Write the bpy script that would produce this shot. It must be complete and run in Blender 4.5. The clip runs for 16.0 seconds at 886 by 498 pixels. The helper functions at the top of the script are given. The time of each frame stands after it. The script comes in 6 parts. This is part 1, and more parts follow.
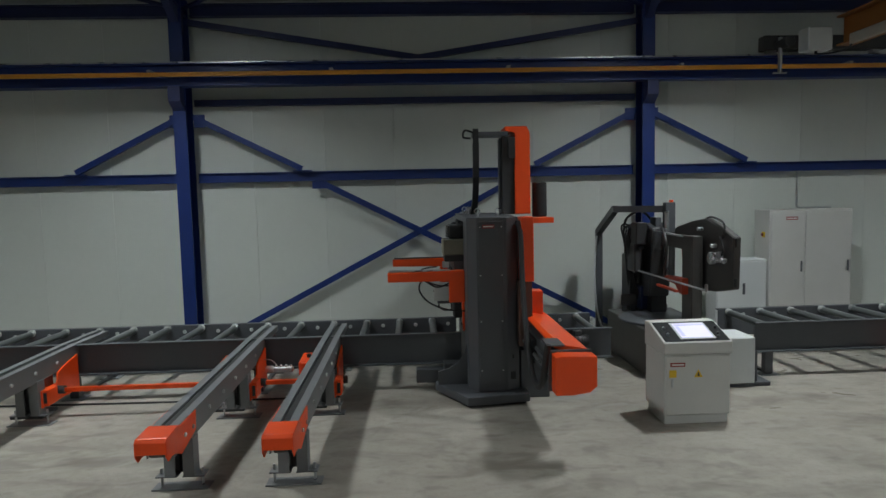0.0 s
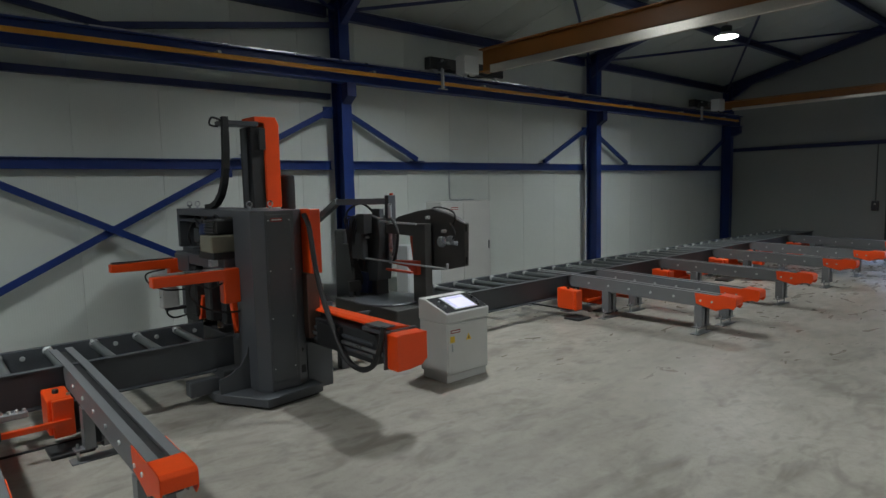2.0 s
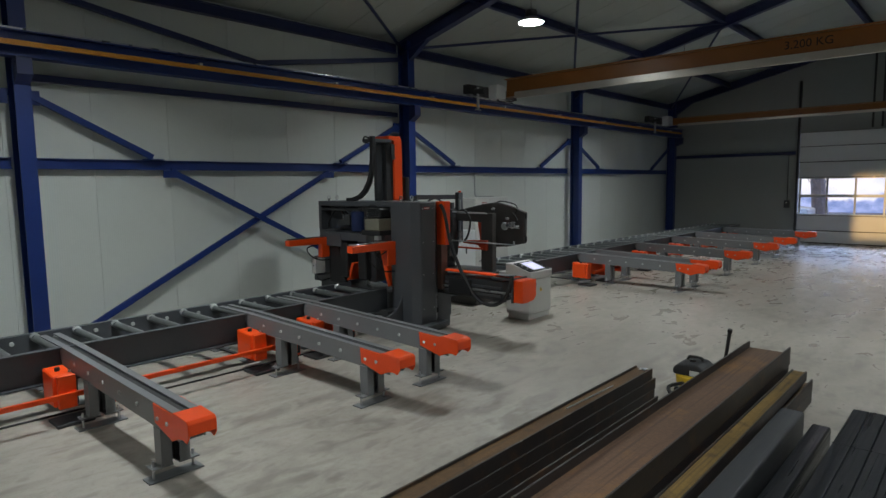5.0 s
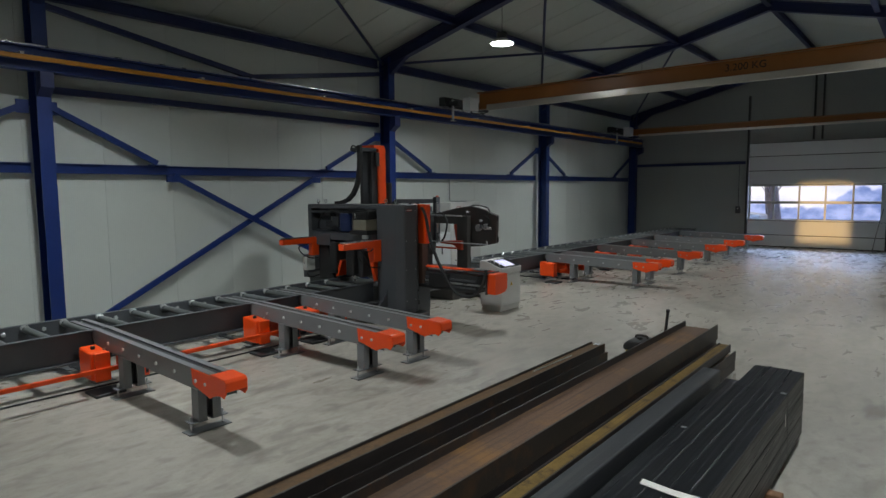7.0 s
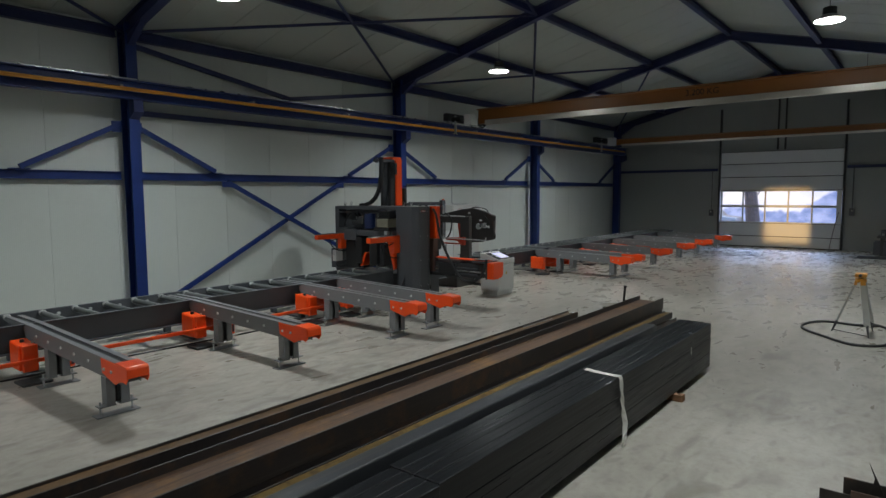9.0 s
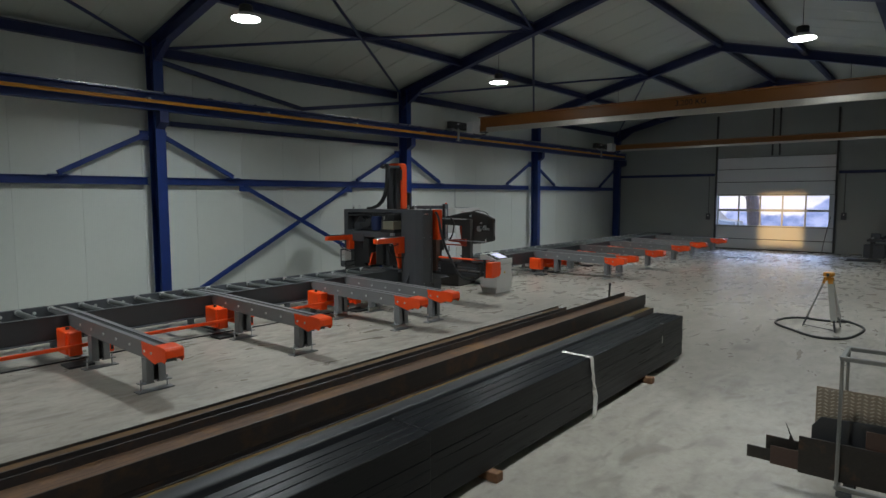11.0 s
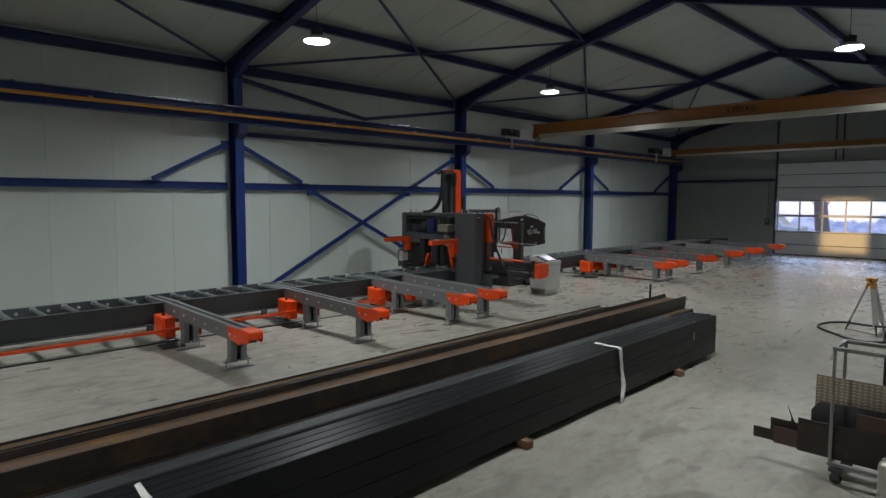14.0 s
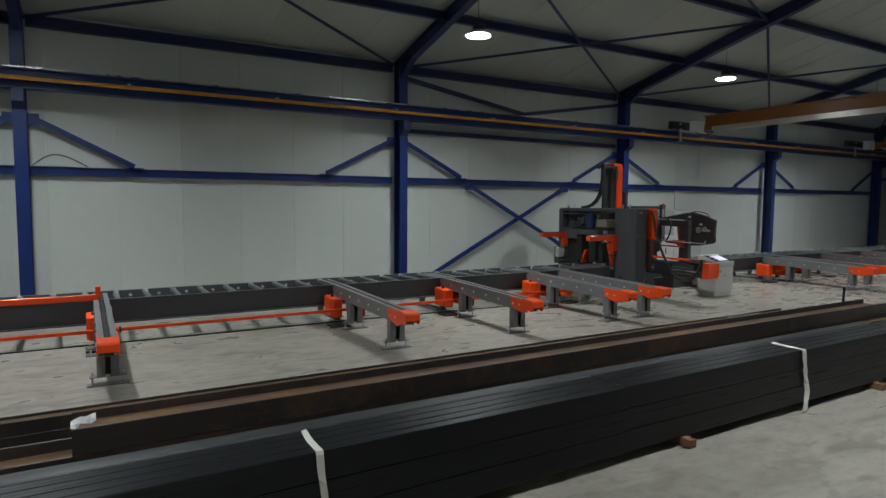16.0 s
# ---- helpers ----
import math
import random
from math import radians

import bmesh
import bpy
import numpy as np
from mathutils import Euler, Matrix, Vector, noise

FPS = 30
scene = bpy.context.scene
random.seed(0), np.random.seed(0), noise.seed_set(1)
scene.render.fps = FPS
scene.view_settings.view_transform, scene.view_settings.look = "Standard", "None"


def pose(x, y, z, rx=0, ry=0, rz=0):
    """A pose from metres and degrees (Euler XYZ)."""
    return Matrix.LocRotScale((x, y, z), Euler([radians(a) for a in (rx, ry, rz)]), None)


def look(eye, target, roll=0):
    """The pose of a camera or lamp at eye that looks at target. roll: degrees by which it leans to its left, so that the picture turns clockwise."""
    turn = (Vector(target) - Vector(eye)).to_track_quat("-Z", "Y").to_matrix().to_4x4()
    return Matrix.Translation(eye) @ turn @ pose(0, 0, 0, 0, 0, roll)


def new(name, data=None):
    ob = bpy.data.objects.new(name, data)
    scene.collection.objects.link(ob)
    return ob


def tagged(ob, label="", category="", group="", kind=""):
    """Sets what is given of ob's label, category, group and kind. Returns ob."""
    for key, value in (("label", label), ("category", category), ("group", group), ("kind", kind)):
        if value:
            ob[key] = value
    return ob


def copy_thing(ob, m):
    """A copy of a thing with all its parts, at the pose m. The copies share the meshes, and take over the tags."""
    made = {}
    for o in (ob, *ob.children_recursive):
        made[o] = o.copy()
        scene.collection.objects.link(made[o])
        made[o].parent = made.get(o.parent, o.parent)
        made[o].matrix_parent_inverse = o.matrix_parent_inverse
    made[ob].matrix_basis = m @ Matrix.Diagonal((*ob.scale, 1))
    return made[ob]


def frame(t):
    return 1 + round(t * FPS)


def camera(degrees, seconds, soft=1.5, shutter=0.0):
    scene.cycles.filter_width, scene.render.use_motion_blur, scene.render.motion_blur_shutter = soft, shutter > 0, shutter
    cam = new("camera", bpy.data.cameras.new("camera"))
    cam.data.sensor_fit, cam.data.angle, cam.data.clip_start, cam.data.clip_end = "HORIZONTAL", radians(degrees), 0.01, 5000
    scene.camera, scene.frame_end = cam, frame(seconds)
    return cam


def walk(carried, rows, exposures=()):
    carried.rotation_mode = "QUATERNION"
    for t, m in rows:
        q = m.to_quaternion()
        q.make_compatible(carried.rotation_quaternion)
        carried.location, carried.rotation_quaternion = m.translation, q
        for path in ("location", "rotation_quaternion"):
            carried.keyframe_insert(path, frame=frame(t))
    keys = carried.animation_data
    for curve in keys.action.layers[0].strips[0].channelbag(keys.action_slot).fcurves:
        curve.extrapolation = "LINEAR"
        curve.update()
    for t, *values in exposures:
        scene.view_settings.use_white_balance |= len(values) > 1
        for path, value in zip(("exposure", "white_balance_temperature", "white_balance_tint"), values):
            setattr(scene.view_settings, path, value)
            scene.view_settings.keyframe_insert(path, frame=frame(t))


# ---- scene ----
cam = camera(71.9, 16.0)
EXPOSURES = [(0, -0.03), (7.0, 0.0), (11.5, 0.05), (15.0, 0.08), (16, 0.14)]
PATH = [
    (0, (-0.088, 0.392, 2.215), (0.0, 2.383, 2.056), -1.3),
    (0.5, (-0.779, 0.497, 2.211), (-0.318, 2.436, 2.039), -1.3),
    (1, (-1.418, 0.633, 2.23), (-0.654, 2.472, 2.043), -1.3),
    (1.5, (-1.821, 0.794, 2.21), (-0.622, 2.382, 2.012), -1.3),
    (2, (-2.177, 1.001, 2.216), (-0.866, 2.498, 2.016), -1.3),
    (2.5, (-2.754, 1.165, 2.237), (-1.399, 2.622, 2.035), -1.2),
    (3, (-3.602, 1.211, 2.273), (-2.218, 2.64, 2.066), -1.1),
    (3.2, (-3.997, 1.181, 2.269), (-2.602, 2.599, 2.062), -1.2),
    (5.3, (-6.324, 0.174, 2.287), (-4.83, 1.488, 2.082), -0.7),
    (5.5, (-6.441, 0.041, 2.268), (-4.934, 1.34, 2.068), -0.7),
    (6, (-6.533, -0.079, 2.248), (-5.012, 1.205, 2.052), -0.6),
    (6.5, (-6.693, -0.16, 2.257), (-5.161, 1.11, 2.062), -0.6),
    (7, (-7.06, -0.216, 2.255), (-5.52, 1.046, 2.065), -0.5),
    (7.5, (-7.628, -0.502, 2.277), (-6.085, 0.756, 2.088), -0.5),
    (8, (-8.357, -0.963, 2.257), (-6.811, 0.293, 2.073), -0.4),
    (8.5, (-8.886, -1.325, 2.261), (-7.335, -0.074, 2.079), -0.3),
    (9, (-9.056, -1.465, 2.284), (-7.502, -0.219, 2.104), -0.3),
    (11.5, (-9.874, -2.32, 2.316), (-8.336, -1.052, 2.148), -0.1),
    (12, (-10.065, -2.525, 2.326), (-8.527, -1.257, 2.159), -0.0),
    (12.5, (-10.244, -2.716, 2.316), (-8.705, -1.448, 2.152), 0.0),
    (13, (-10.292, -2.782, 2.335), (-8.771, -1.494, 2.171), -0.0),
    (13.5, (-10.269, -2.792, 2.342), (-8.775, -1.473, 2.179), 0.0),
    (14, (-10.25, -2.787, 2.337), (-8.835, -1.383, 2.178), 0.1),
    (14.5, (-10.223, -2.768, 2.296), (-8.905, -1.272, 2.142), 0.2),
    (15, (-10.213, -2.769, 2.241), (-8.97, -1.21, 2.088), 0.3),
    (15.5, (-10.21, -2.783, 2.176), (-9.023, -1.18, 2.025), 0.3),
    (16, (-10.225, -2.783, 2.119), (-9.21, -1.066, 1.969), 0.4),
]
walk(cam, [(t, look(eye, target, roll)) for t, eye, target, roll in PATH], EXPOSURES)

# ---- world and light ----
world = bpy.data.worlds.new("evening_sky")
scene.world = world
world.use_nodes = True
wn, wl = world.node_tree.nodes, world.node_tree.links
sky = wn.new("ShaderNodeTexSky")
sky.sky_type, sky.sun_disc = "NISHITA", False
sky.sun_elevation, sky.sun_rotation = radians(3.0), radians(270)
wl.new(sky.outputs[0], wn["Background"].inputs[0])
wn["Background"].inputs[1].default_value = 0.15

SUN_DROP = 0.6
sun = new("evening_sun", bpy.data.lights.new("evening_sun", "SUN"))
sun.data.energy, sun.data.angle, sun.data.color = 2.2, radians(0.6), (1.0, 0.62, 0.24)
sun.matrix_world = look((-40, 3.1, 2.0), (-39, 3.1, 2.0 - math.tan(radians(SUN_DROP))))

LAMP_POWER = 99.0
LAMP_COLOR = (0.91, 0.99, 1.02)
# Added area lamp outside the door; stands in for blue skylight on the floor.
window_sky = bpy.data.lights.new("window_sky", "AREA")
window_sky.shape, window_sky.size, window_sky.size_y, window_sky.energy, window_sky.color = "RECTANGLE", 15.0, 5.0, 3000.0, (0.45, 0.62, 1.0)
new("window_sky", window_sky).matrix_world = look((27, 3.5, 7.0), (15, 3.0, 0.0))
LAMP_PLACES = [(x, y, 5.25) for x in (-11.15, -3.7, 3.72, 11.2) for y in (7.0, 0.12)]


# ---- materials ----
def mat(name, color, rough=0.5, metal=0.0, spread=0.12, big=1.2, fine=45.0, bump=0.05, dirt=None, dirt_at=0.62, coat=0.0):
    """A painted or plain surface: two scales of tone, uneven gloss, fine relief, and dirt or wear of its own shape."""
    m = bpy.data.materials.new(name)
    m.use_nodes = True
    n, l = m.node_tree.nodes, m.node_tree.links
    b = n["Principled BSDF"]
    tc = n.new("ShaderNodeTexCoord")
    def tex(scale, detail=4.0, rough_=0.6):
        t = n.new("ShaderNodeTexNoise")
        t.inputs["Scale"].default_value, t.inputs["Detail"].default_value, t.inputs["Roughness"].default_value = scale, detail, rough_
        l.new(tc.outputs["Object"], t.inputs["Vector"])
        return t
    t1, t2 = tex(big), tex(fine, 2.0)
    ramp = n.new("ShaderNodeValToRGB")
    ramp.color_ramp.elements[0].position, ramp.color_ramp.elements[1].position = 0.25, 0.75
    ramp.color_ramp.elements[0].color = (*[c * (1 - spread) for c in color], 1)
    ramp.color_ramp.elements[1].color = (*[min(1, c * (1 + spread)) for c in color], 1)
    mix = n.new("ShaderNodeMath")
    mix.operation = "MULTIPLY_ADD"
    mix.inputs[1].default_value = 0.35
    l.new(t2.outputs[0], mix.inputs[0])
    sub = n.new("ShaderNodeMath")
    sub.operation = "MULTIPLY"
    sub.inputs[1].default_value = 0.65
    l.new(t1.outputs[0], sub.inputs[0])
    l.new(sub.outputs[0], mix.inputs[2])
    l.new(mix.outputs[0], ramp.inputs[0])
    out = ramp.outputs[0]
    if dirt:
        t3 = tex(big * 2.3, 8.0, 0.7)
        r3 = n.new("ShaderNodeValToRGB")
        r3.color_ramp.elements[0].position, r3.color_ramp.elements[1].position = dirt_at, min(1.0, dirt_at + 0.14)
        l.new(t3.outputs[0], r3.inputs[0])
        mx = n.new("ShaderNodeMix")
        mx.data_type = "RGBA"
        l.new(r3.outputs[0], mx.inputs[0])
        l.new(out, mx.inputs[6])
        mx.inputs[7].default_value = (*dirt, 1)
        out = mx.outputs[2]
    l.new(out, b.inputs["Base Color"])
    mr = n.new("ShaderNodeMapRange")
    mr.inputs["To Min"].default_value, mr.inputs["To Max"].default_value = max(0.03, rough - 0.1), min(1.0, rough + 0.12)
    l.new(t1.outputs[0], mr.inputs["Value"])
    l.new(mr.outputs[0], b.inputs["Roughness"])
    b.inputs["Metallic"].default_value = metal
    b.inputs["Coat Weight"].default_value = coat
    bp = n.new("ShaderNodeBump")
    bp.inputs["Strength"].default_value, bp.inputs["Distance"].default_value = bump, 0.004
    l.new(t2.outputs[0], bp.inputs["Height"])
    l.new(bp.outputs[0], b.inputs["Normal"])
    return m


def streaked(m, color, amount, low=0.55, high=0.68, gloss=None):
    """Adds scratches and mill marks drawn out along the length of the steel."""
    n, l = m.node_tree.nodes, m.node_tree.links
    b = n["Principled BSDF"]
    tc, mp, t = n.new("ShaderNodeTexCoord"), n.new("ShaderNodeMapping"), n.new("ShaderNodeTexNoise")
    mp.inputs["Scale"].default_value = (0.6, 26.0, 26.0)
    t.inputs["Scale"].default_value, t.inputs["Detail"].default_value, t.inputs["Distortion"].default_value = 1.6, 7.0, 0.3
    l.new(tc.outputs["Object"], mp.inputs["Vector"]), l.new(mp.outputs[0], t.inputs["Vector"])
    r, k, mx = n.new("ShaderNodeValToRGB"), n.new("ShaderNodeMath"), n.new("ShaderNodeMix")
    r.color_ramp.elements[0].position, r.color_ramp.elements[1].position = low, high
    k.operation, mx.data_type = "MULTIPLY", "RGBA"
    k.inputs[1].default_value = amount
    l.new(t.outputs[0], r.inputs[0]), l.new(r.outputs[0], k.inputs[0]), l.new(k.outputs[0], mx.inputs[0])
    l.new(b.inputs["Base Color"].links[0].from_socket, mx.inputs[6])
    mx.inputs[7].default_value = (*color, 1)
    l.new(mx.outputs[2], b.inputs["Base Color"])
    bp = n.new("ShaderNodeBump")
    bp.inputs["Strength"].default_value, bp.inputs["Distance"].default_value = 0.3, 0.003
    l.new(t.outputs[0], bp.inputs["Height"])
    l.new(b.inputs["Normal"].links[0].from_socket, bp.inputs["Normal"])
    l.new(bp.outputs[0], b.inputs["Normal"])
    if gloss:
        g = n.new("ShaderNodeMapRange")
        g.inputs["From Min"].default_value, g.inputs["From Max"].default_value = 0.35, 0.65
        g.inputs["To Min"].default_value, g.inputs["To Max"].default_value = gloss
        l.new(t.outputs[0], g.inputs["Value"]), l.new(g.outputs[0], b.inputs["Roughness"])
    return m


def glow(name, color, strength):
    m = bpy.data.materials.new(name)
    m.use_nodes = True
    b = m.node_tree.nodes["Principled BSDF"]
    b.inputs["Base Color"].default_value = (*color, 1)
    b.inputs["Emission Color"].default_value = (*color, 1)
    b.inputs["Emission Strength"].default_value = strength
    return m


def concrete():
    """Power-floated slab: cloudy tone, trowel sweeps, dark scuffs, dusty pale streaks."""
    m = bpy.data.materials.new("concrete_floor")
    m.use_nodes = True
    n, l = m.node_tree.nodes, m.node_tree.links
    b = n["Principled BSDF"]
    tc = n.new("ShaderNodeTexCoord")
    def noise_tex(scale, detail, dist=0.0, stretch=None):
        t = n.new("ShaderNodeTexNoise")
        t.inputs["Scale"].default_value, t.inputs["Detail"].default_value, t.inputs["Distortion"].default_value = scale, detail, dist
        src = tc.outputs["Object"]
        if stretch:
            mp = n.new("ShaderNodeMapping")
            mp.inputs["Scale"].default_value, mp.inputs["Rotation"].default_value = (*stretch, 1), (0, 0, 0.25)
            l.new(src, mp.inputs["Vector"])
            src = mp.outputs[0]
        l.new(src, t.inputs["Vector"])
        return t.outputs[0]
    def ramp(src, a, c, ca=(0, 0, 0, 1), cb=(1, 1, 1, 1)):
        r = n.new("ShaderNodeValToRGB")
        r.color_ramp.elements[0].position, r.color_ramp.elements[1].position = a, c
        r.color_ramp.elements[0].color, r.color_ramp.elements[1].color = ca, cb
        l.new(src, r.inputs[0])
        return r.outputs[0]
    def blend(f, a, col, amount):
        k = n.new("ShaderNodeMath")
        k.operation = "MULTIPLY"
        k.inputs[1].default_value = amount
        l.new(f, k.inputs[0])
        x = n.new("ShaderNodeMix")
        x.data_type = "RGBA"
        l.new(k.outputs[0], x.inputs[0])
        l.new(a, x.inputs[6])
        x.inputs[7].default_value = (*col, 1)
        return x.outputs[2]
    def times(a, c):
        k = n.new("ShaderNodeMath")
        k.operation = "MULTIPLY"
        l.new(a, k.inputs[0]), l.new(c, k.inputs[1])
        return k.outputs[0]
    def line(src, mid, half):
        """A thin band of a noise: 1 at mid, 0 beyond half."""
        r = n.new("ShaderNodeMapRange")
        d, a = n.new("ShaderNodeMath"), n.new("ShaderNodeMath")
        d.operation, a.operation = "SUBTRACT", "ABSOLUTE"
        d.inputs[1].default_value = mid
        l.new(src, d.inputs[0]), l.new(d.outputs[0], a.inputs[0]), l.new(a.outputs[0], r.inputs["Value"])
        r.inputs["From Max"].default_value, r.inputs["To Min"].default_value, r.inputs["To Max"].default_value = half, 1.0, 0.0
        return r.outputs[0]
    base = ramp(noise_tex(0.45, 5.0, 0.4), 0.3, 0.7, (0.325, 0.298, 0.253, 1), (0.398, 0.366, 0.313, 1))
    base = blend(ramp(noise_tex(2.1, 8.0, 0.5), 0.50, 0.72), base, (0.448, 0.416, 0.362), 0.45)
    base = blend(ramp(noise_tex(3.0, 8.0, 0.7, (0.7, 1.3)), 0.46, 0.72), base, (0.18, 0.160, 0.132), 0.30)
    worn = ramp(noise_tex(0.55, 3.0, 0.3), 0.37, 0.56)
    scuff = ramp(noise_tex(2.4, 3.0, 0.8, (0.7, 1.6)), 0.50, 0.66)
    base = blend(times(scuff, worn), base, (0.135, 0.116, 0.092), 0.52)
    dab = ramp(noise_tex(5.0, 1.2, 0.2, (0.8, 1.5)), 0.60, 0.72)
    base = blend(dab, base, (0.15, 0.132, 0.108), 0.36)
    sweep = times(line(noise_tex(0.8, 1.5, 2.6), 0.5, 0.05), ramp(noise_tex(1.1, 2.0), 0.45, 0.6))
    base = blend(sweep, base, (0.17, 0.152, 0.124), 0.14)
    base = blend(ramp(noise_tex(16.0, 6.0, 0.3), 0.50, 0.78), base, (0.20, 0.183, 0.152), 0.34)
    base = blend(ramp(noise_tex(70.0, 3.0, 0.0), 0.58, 0.70), base, (0.21, 0.193, 0.162), 0.4)
    l.new(base, b.inputs["Base Color"])
    mr = n.new("ShaderNodeMapRange")
    mr.inputs["From Min"].default_value, mr.inputs["From Max"].default_value = 0.3, 0.7
    mr.inputs["To Min"].default_value, mr.inputs["To Max"].default_value = 0.28, 0.62
    l.new(noise_tex(1.9, 7.0, 1.2, (1.0, 2.0)), mr.inputs["Value"])
    lw, fall, cut = n.new("ShaderNodeLayerWeight"), n.new("ShaderNodeMapRange"), n.new("ShaderNodeMath")
    fall.inputs["From Min"].default_value, fall.inputs["From Max"].default_value = 0.60, 0.92
    fall.inputs["To Min"].default_value, fall.inputs["To Max"].default_value = 1.12, 0.62
    cut.operation = "MULTIPLY"
    l.new(lw.outputs["Facing"], fall.inputs["Value"])
    l.new(mr.outputs[0], cut.inputs[0]), l.new(fall.outputs[0], cut.inputs[1])
    l.new(cut.outputs[0], b.inputs["Roughness"])
    bp = n.new("ShaderNodeBump")
    bp.inputs["Strength"].default_value, bp.inputs["Distance"].default_value = 0.10, 0.005
    l.new(noise_tex(6.0, 9.0, 0.6), bp.inputs["Height"])
    l.new(bp.outputs[0], b.inputs["Normal"])
    return m


def ribbed(name, color, rough=0.35):
    """Coated steel panel skin with fine vertical ribs and faint soiling; each panel a touch different."""
    m = mat(name, color, rough, 0.0, 0.04, 0.7, 12.0, 0.02)
    n, l = m.node_tree.nodes, m.node_tree.links
    b = n["Principled BSDF"]
    tc = n.new("ShaderNodeTexCoord")
    w = n.new("ShaderNodeTexWave")
    w.wave_type, w.bands_direction, w.wave_profile = "BANDS", "X", "SIN"
    w.inputs["Scale"].default_value = 10.0
    w.inputs["Distortion"].default_value = 0.0
    l.new(tc.outputs["Object"], w.inputs["Vector"])
    bp = n.new("ShaderNodeBump")
    bp.inputs["Strength"].default_value, bp.inputs["Distance"].default_value = 0.35, 0.0012
    l.new(w.outputs[1], bp.inputs["Height"])
    l.new(bp.outputs[0], b.inputs["Normal"])
    src = b.inputs["Base Color"].links[0].from_socket
    info = n.new("ShaderNodeObjectInfo")
    mr = n.new("ShaderNodeMapRange")
    mr.inputs["To Min"].default_value, mr.inputs["To Max"].default_value = 0.95, 1.03
    l.new(info.outputs["Random"], mr.inputs["Value"])
    mx = n.new("ShaderNodeMix")
    mx.data_type, mx.blend_type = "RGBA", "MULTIPLY"
    mx.inputs[0].default_value = 1.0
    l.new(src, mx.inputs[6])
    l.new(mr.outputs[0], mx.inputs[7])
    l.new(mx.outputs[2], b.inputs["Base Color"])
    return m


FLOOR = concrete()
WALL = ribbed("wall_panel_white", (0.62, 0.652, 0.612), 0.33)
# Gable panels: the hall ends' shade is put into this darker colour.
END_WALL_SHADED = ribbed("end_wall_panel", (0.29, 0.31, 0.30))
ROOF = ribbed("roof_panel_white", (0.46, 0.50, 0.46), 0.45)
JOINT = mat("panel_joint", (0.42, 0.44, 0.42), 0.7)
BLUE = mat("steel_blue_paint", (0.009, 0.030, 0.155), 0.38, 0, 0.2, 1.5, 60, 0.06, (0.05, 0.06, 0.12), 0.66)
NAVY = mat("steel_dark_blue_paint", (0.018, 0.027, 0.10), 0.42, 0, 0.2, 1.5, 60, 0.06)
CONVEYOR = mat("conveyor_grey_paint", (0.072, 0.078, 0.087), 0.42, 0, 0.14, 2.0, 70, 0.08, (0.10, 0.10, 0.10), 0.68)
GREY = mat("machine_grey_paint", (0.074, 0.078, 0.086), 0.42, 0, 0.14, 2.0, 70, 0.08, (0.17, 0.17, 0.165), 0.66)
ARMGREY = mat("arm_grey_paint", (0.168, 0.173, 0.178), 0.38, 0, 0.14, 2.0, 70, 0.08, (0.24, 0.24, 0.235), 0.64)
DARK = mat("dark_grey_paint", (0.035, 0.036, 0.038), 0.45, 0, 0.25, 3.0, 80, 0.08)
ORANGE = mat("orange_red_paint", (0.88, 0.080, 0.009), 0.33, 0, 0.08, 2.5, 80, 0.05, (0.55, 0.05, 0.008), 0.74, 0.0)
CRANE = mat("crane_orange_paint", (0.30, 0.12, 0.028), 0.4, 0, 0.15, 1.0, 50, 0.05, (0.28, 0.10, 0.03), 0.66)
YELLOW = mat("conductor_yellow", (0.66, 0.29, 0.03), 0.45, 0, 0.12, 2.0, 60, 0.03)
ROLLER = mat("roller_steel", (0.155, 0.168, 0.166), 0.30, 0.45, 0.08, 6.0, 60, 0.05)
STEEL = mat("bright_steel", (0.50, 0.51, 0.52), 0.28, 0.9, 0.15, 5.0, 90, 0.05)
BEARING = mat("zinc_plated_bearing", (0.78, 0.80, 0.79), 0.2, 0.4, 0.15, 6.0, 60, 0.05)
GALV = mat("galvanised_steel", (0.48, 0.50, 0.51), 0.34, 0.7, 0.15, 6.0, 60, 0.05)
BLACK = mat("black_rubber", (0.017, 0.017, 0.018), 0.55, 0, 0.3, 5.0, 60, 0.1)
MILL = mat("black_mill_scale", (0.025, 0.020, 0.018), 0.52, 0.0, 0.35, 1.3, 40, 0.15, (0.070, 0.038, 0.020), 0.52)
RUST = mat("rusty_steel", (0.115, 0.063, 0.036), 0.72, 0.0, 0.45, 0.8, 35, 0.4, (0.20, 0.098, 0.032), 0.51)
YELLOWRUST = mat("yellow_ochre_rust", (0.20, 0.122, 0.032), 0.8, 0.0, 0.4, 2.4, 30, 0.4, (0.07, 0.042, 0.02), 0.54)
OCHRE = mat("ochre_rust", (0.115, 0.062, 0.024), 0.8, 0.0, 0.4, 2.4, 30, 0.4, (0.06, 0.035, 0.018), 0.55)
TUBE = mat("blue_black_tube", (0.0068, 0.0078, 0.0096), 0.32, 0.0, 0.35, 1.0, 30, 0.12, (0.018, 0.019, 0.022), 0.62)
TUBE.node_tree.nodes["Principled BSDF"].inputs["Specular IOR Level"].default_value = 0.24
GREYTUBE = mat("grey_tube", (0.029, 0.031, 0.034), 0.5, 0.0, 0.25, 1.5, 40, 0.12, (0.07, 0.06, 0.048), 0.62)
streaked(TUBE, (0.026, 0.029, 0.034), 0.3, gloss=(0.46, 0.27))
streaked(MILL, (0.055, 0.046, 0.042), 0.45, 0.58, 0.7)
streaked(RUST, (0.055, 0.030, 0.022), 0.7, 0.5, 0.66)
streaked(OCHRE, (0.05, 0.03, 0.018), 0.6)
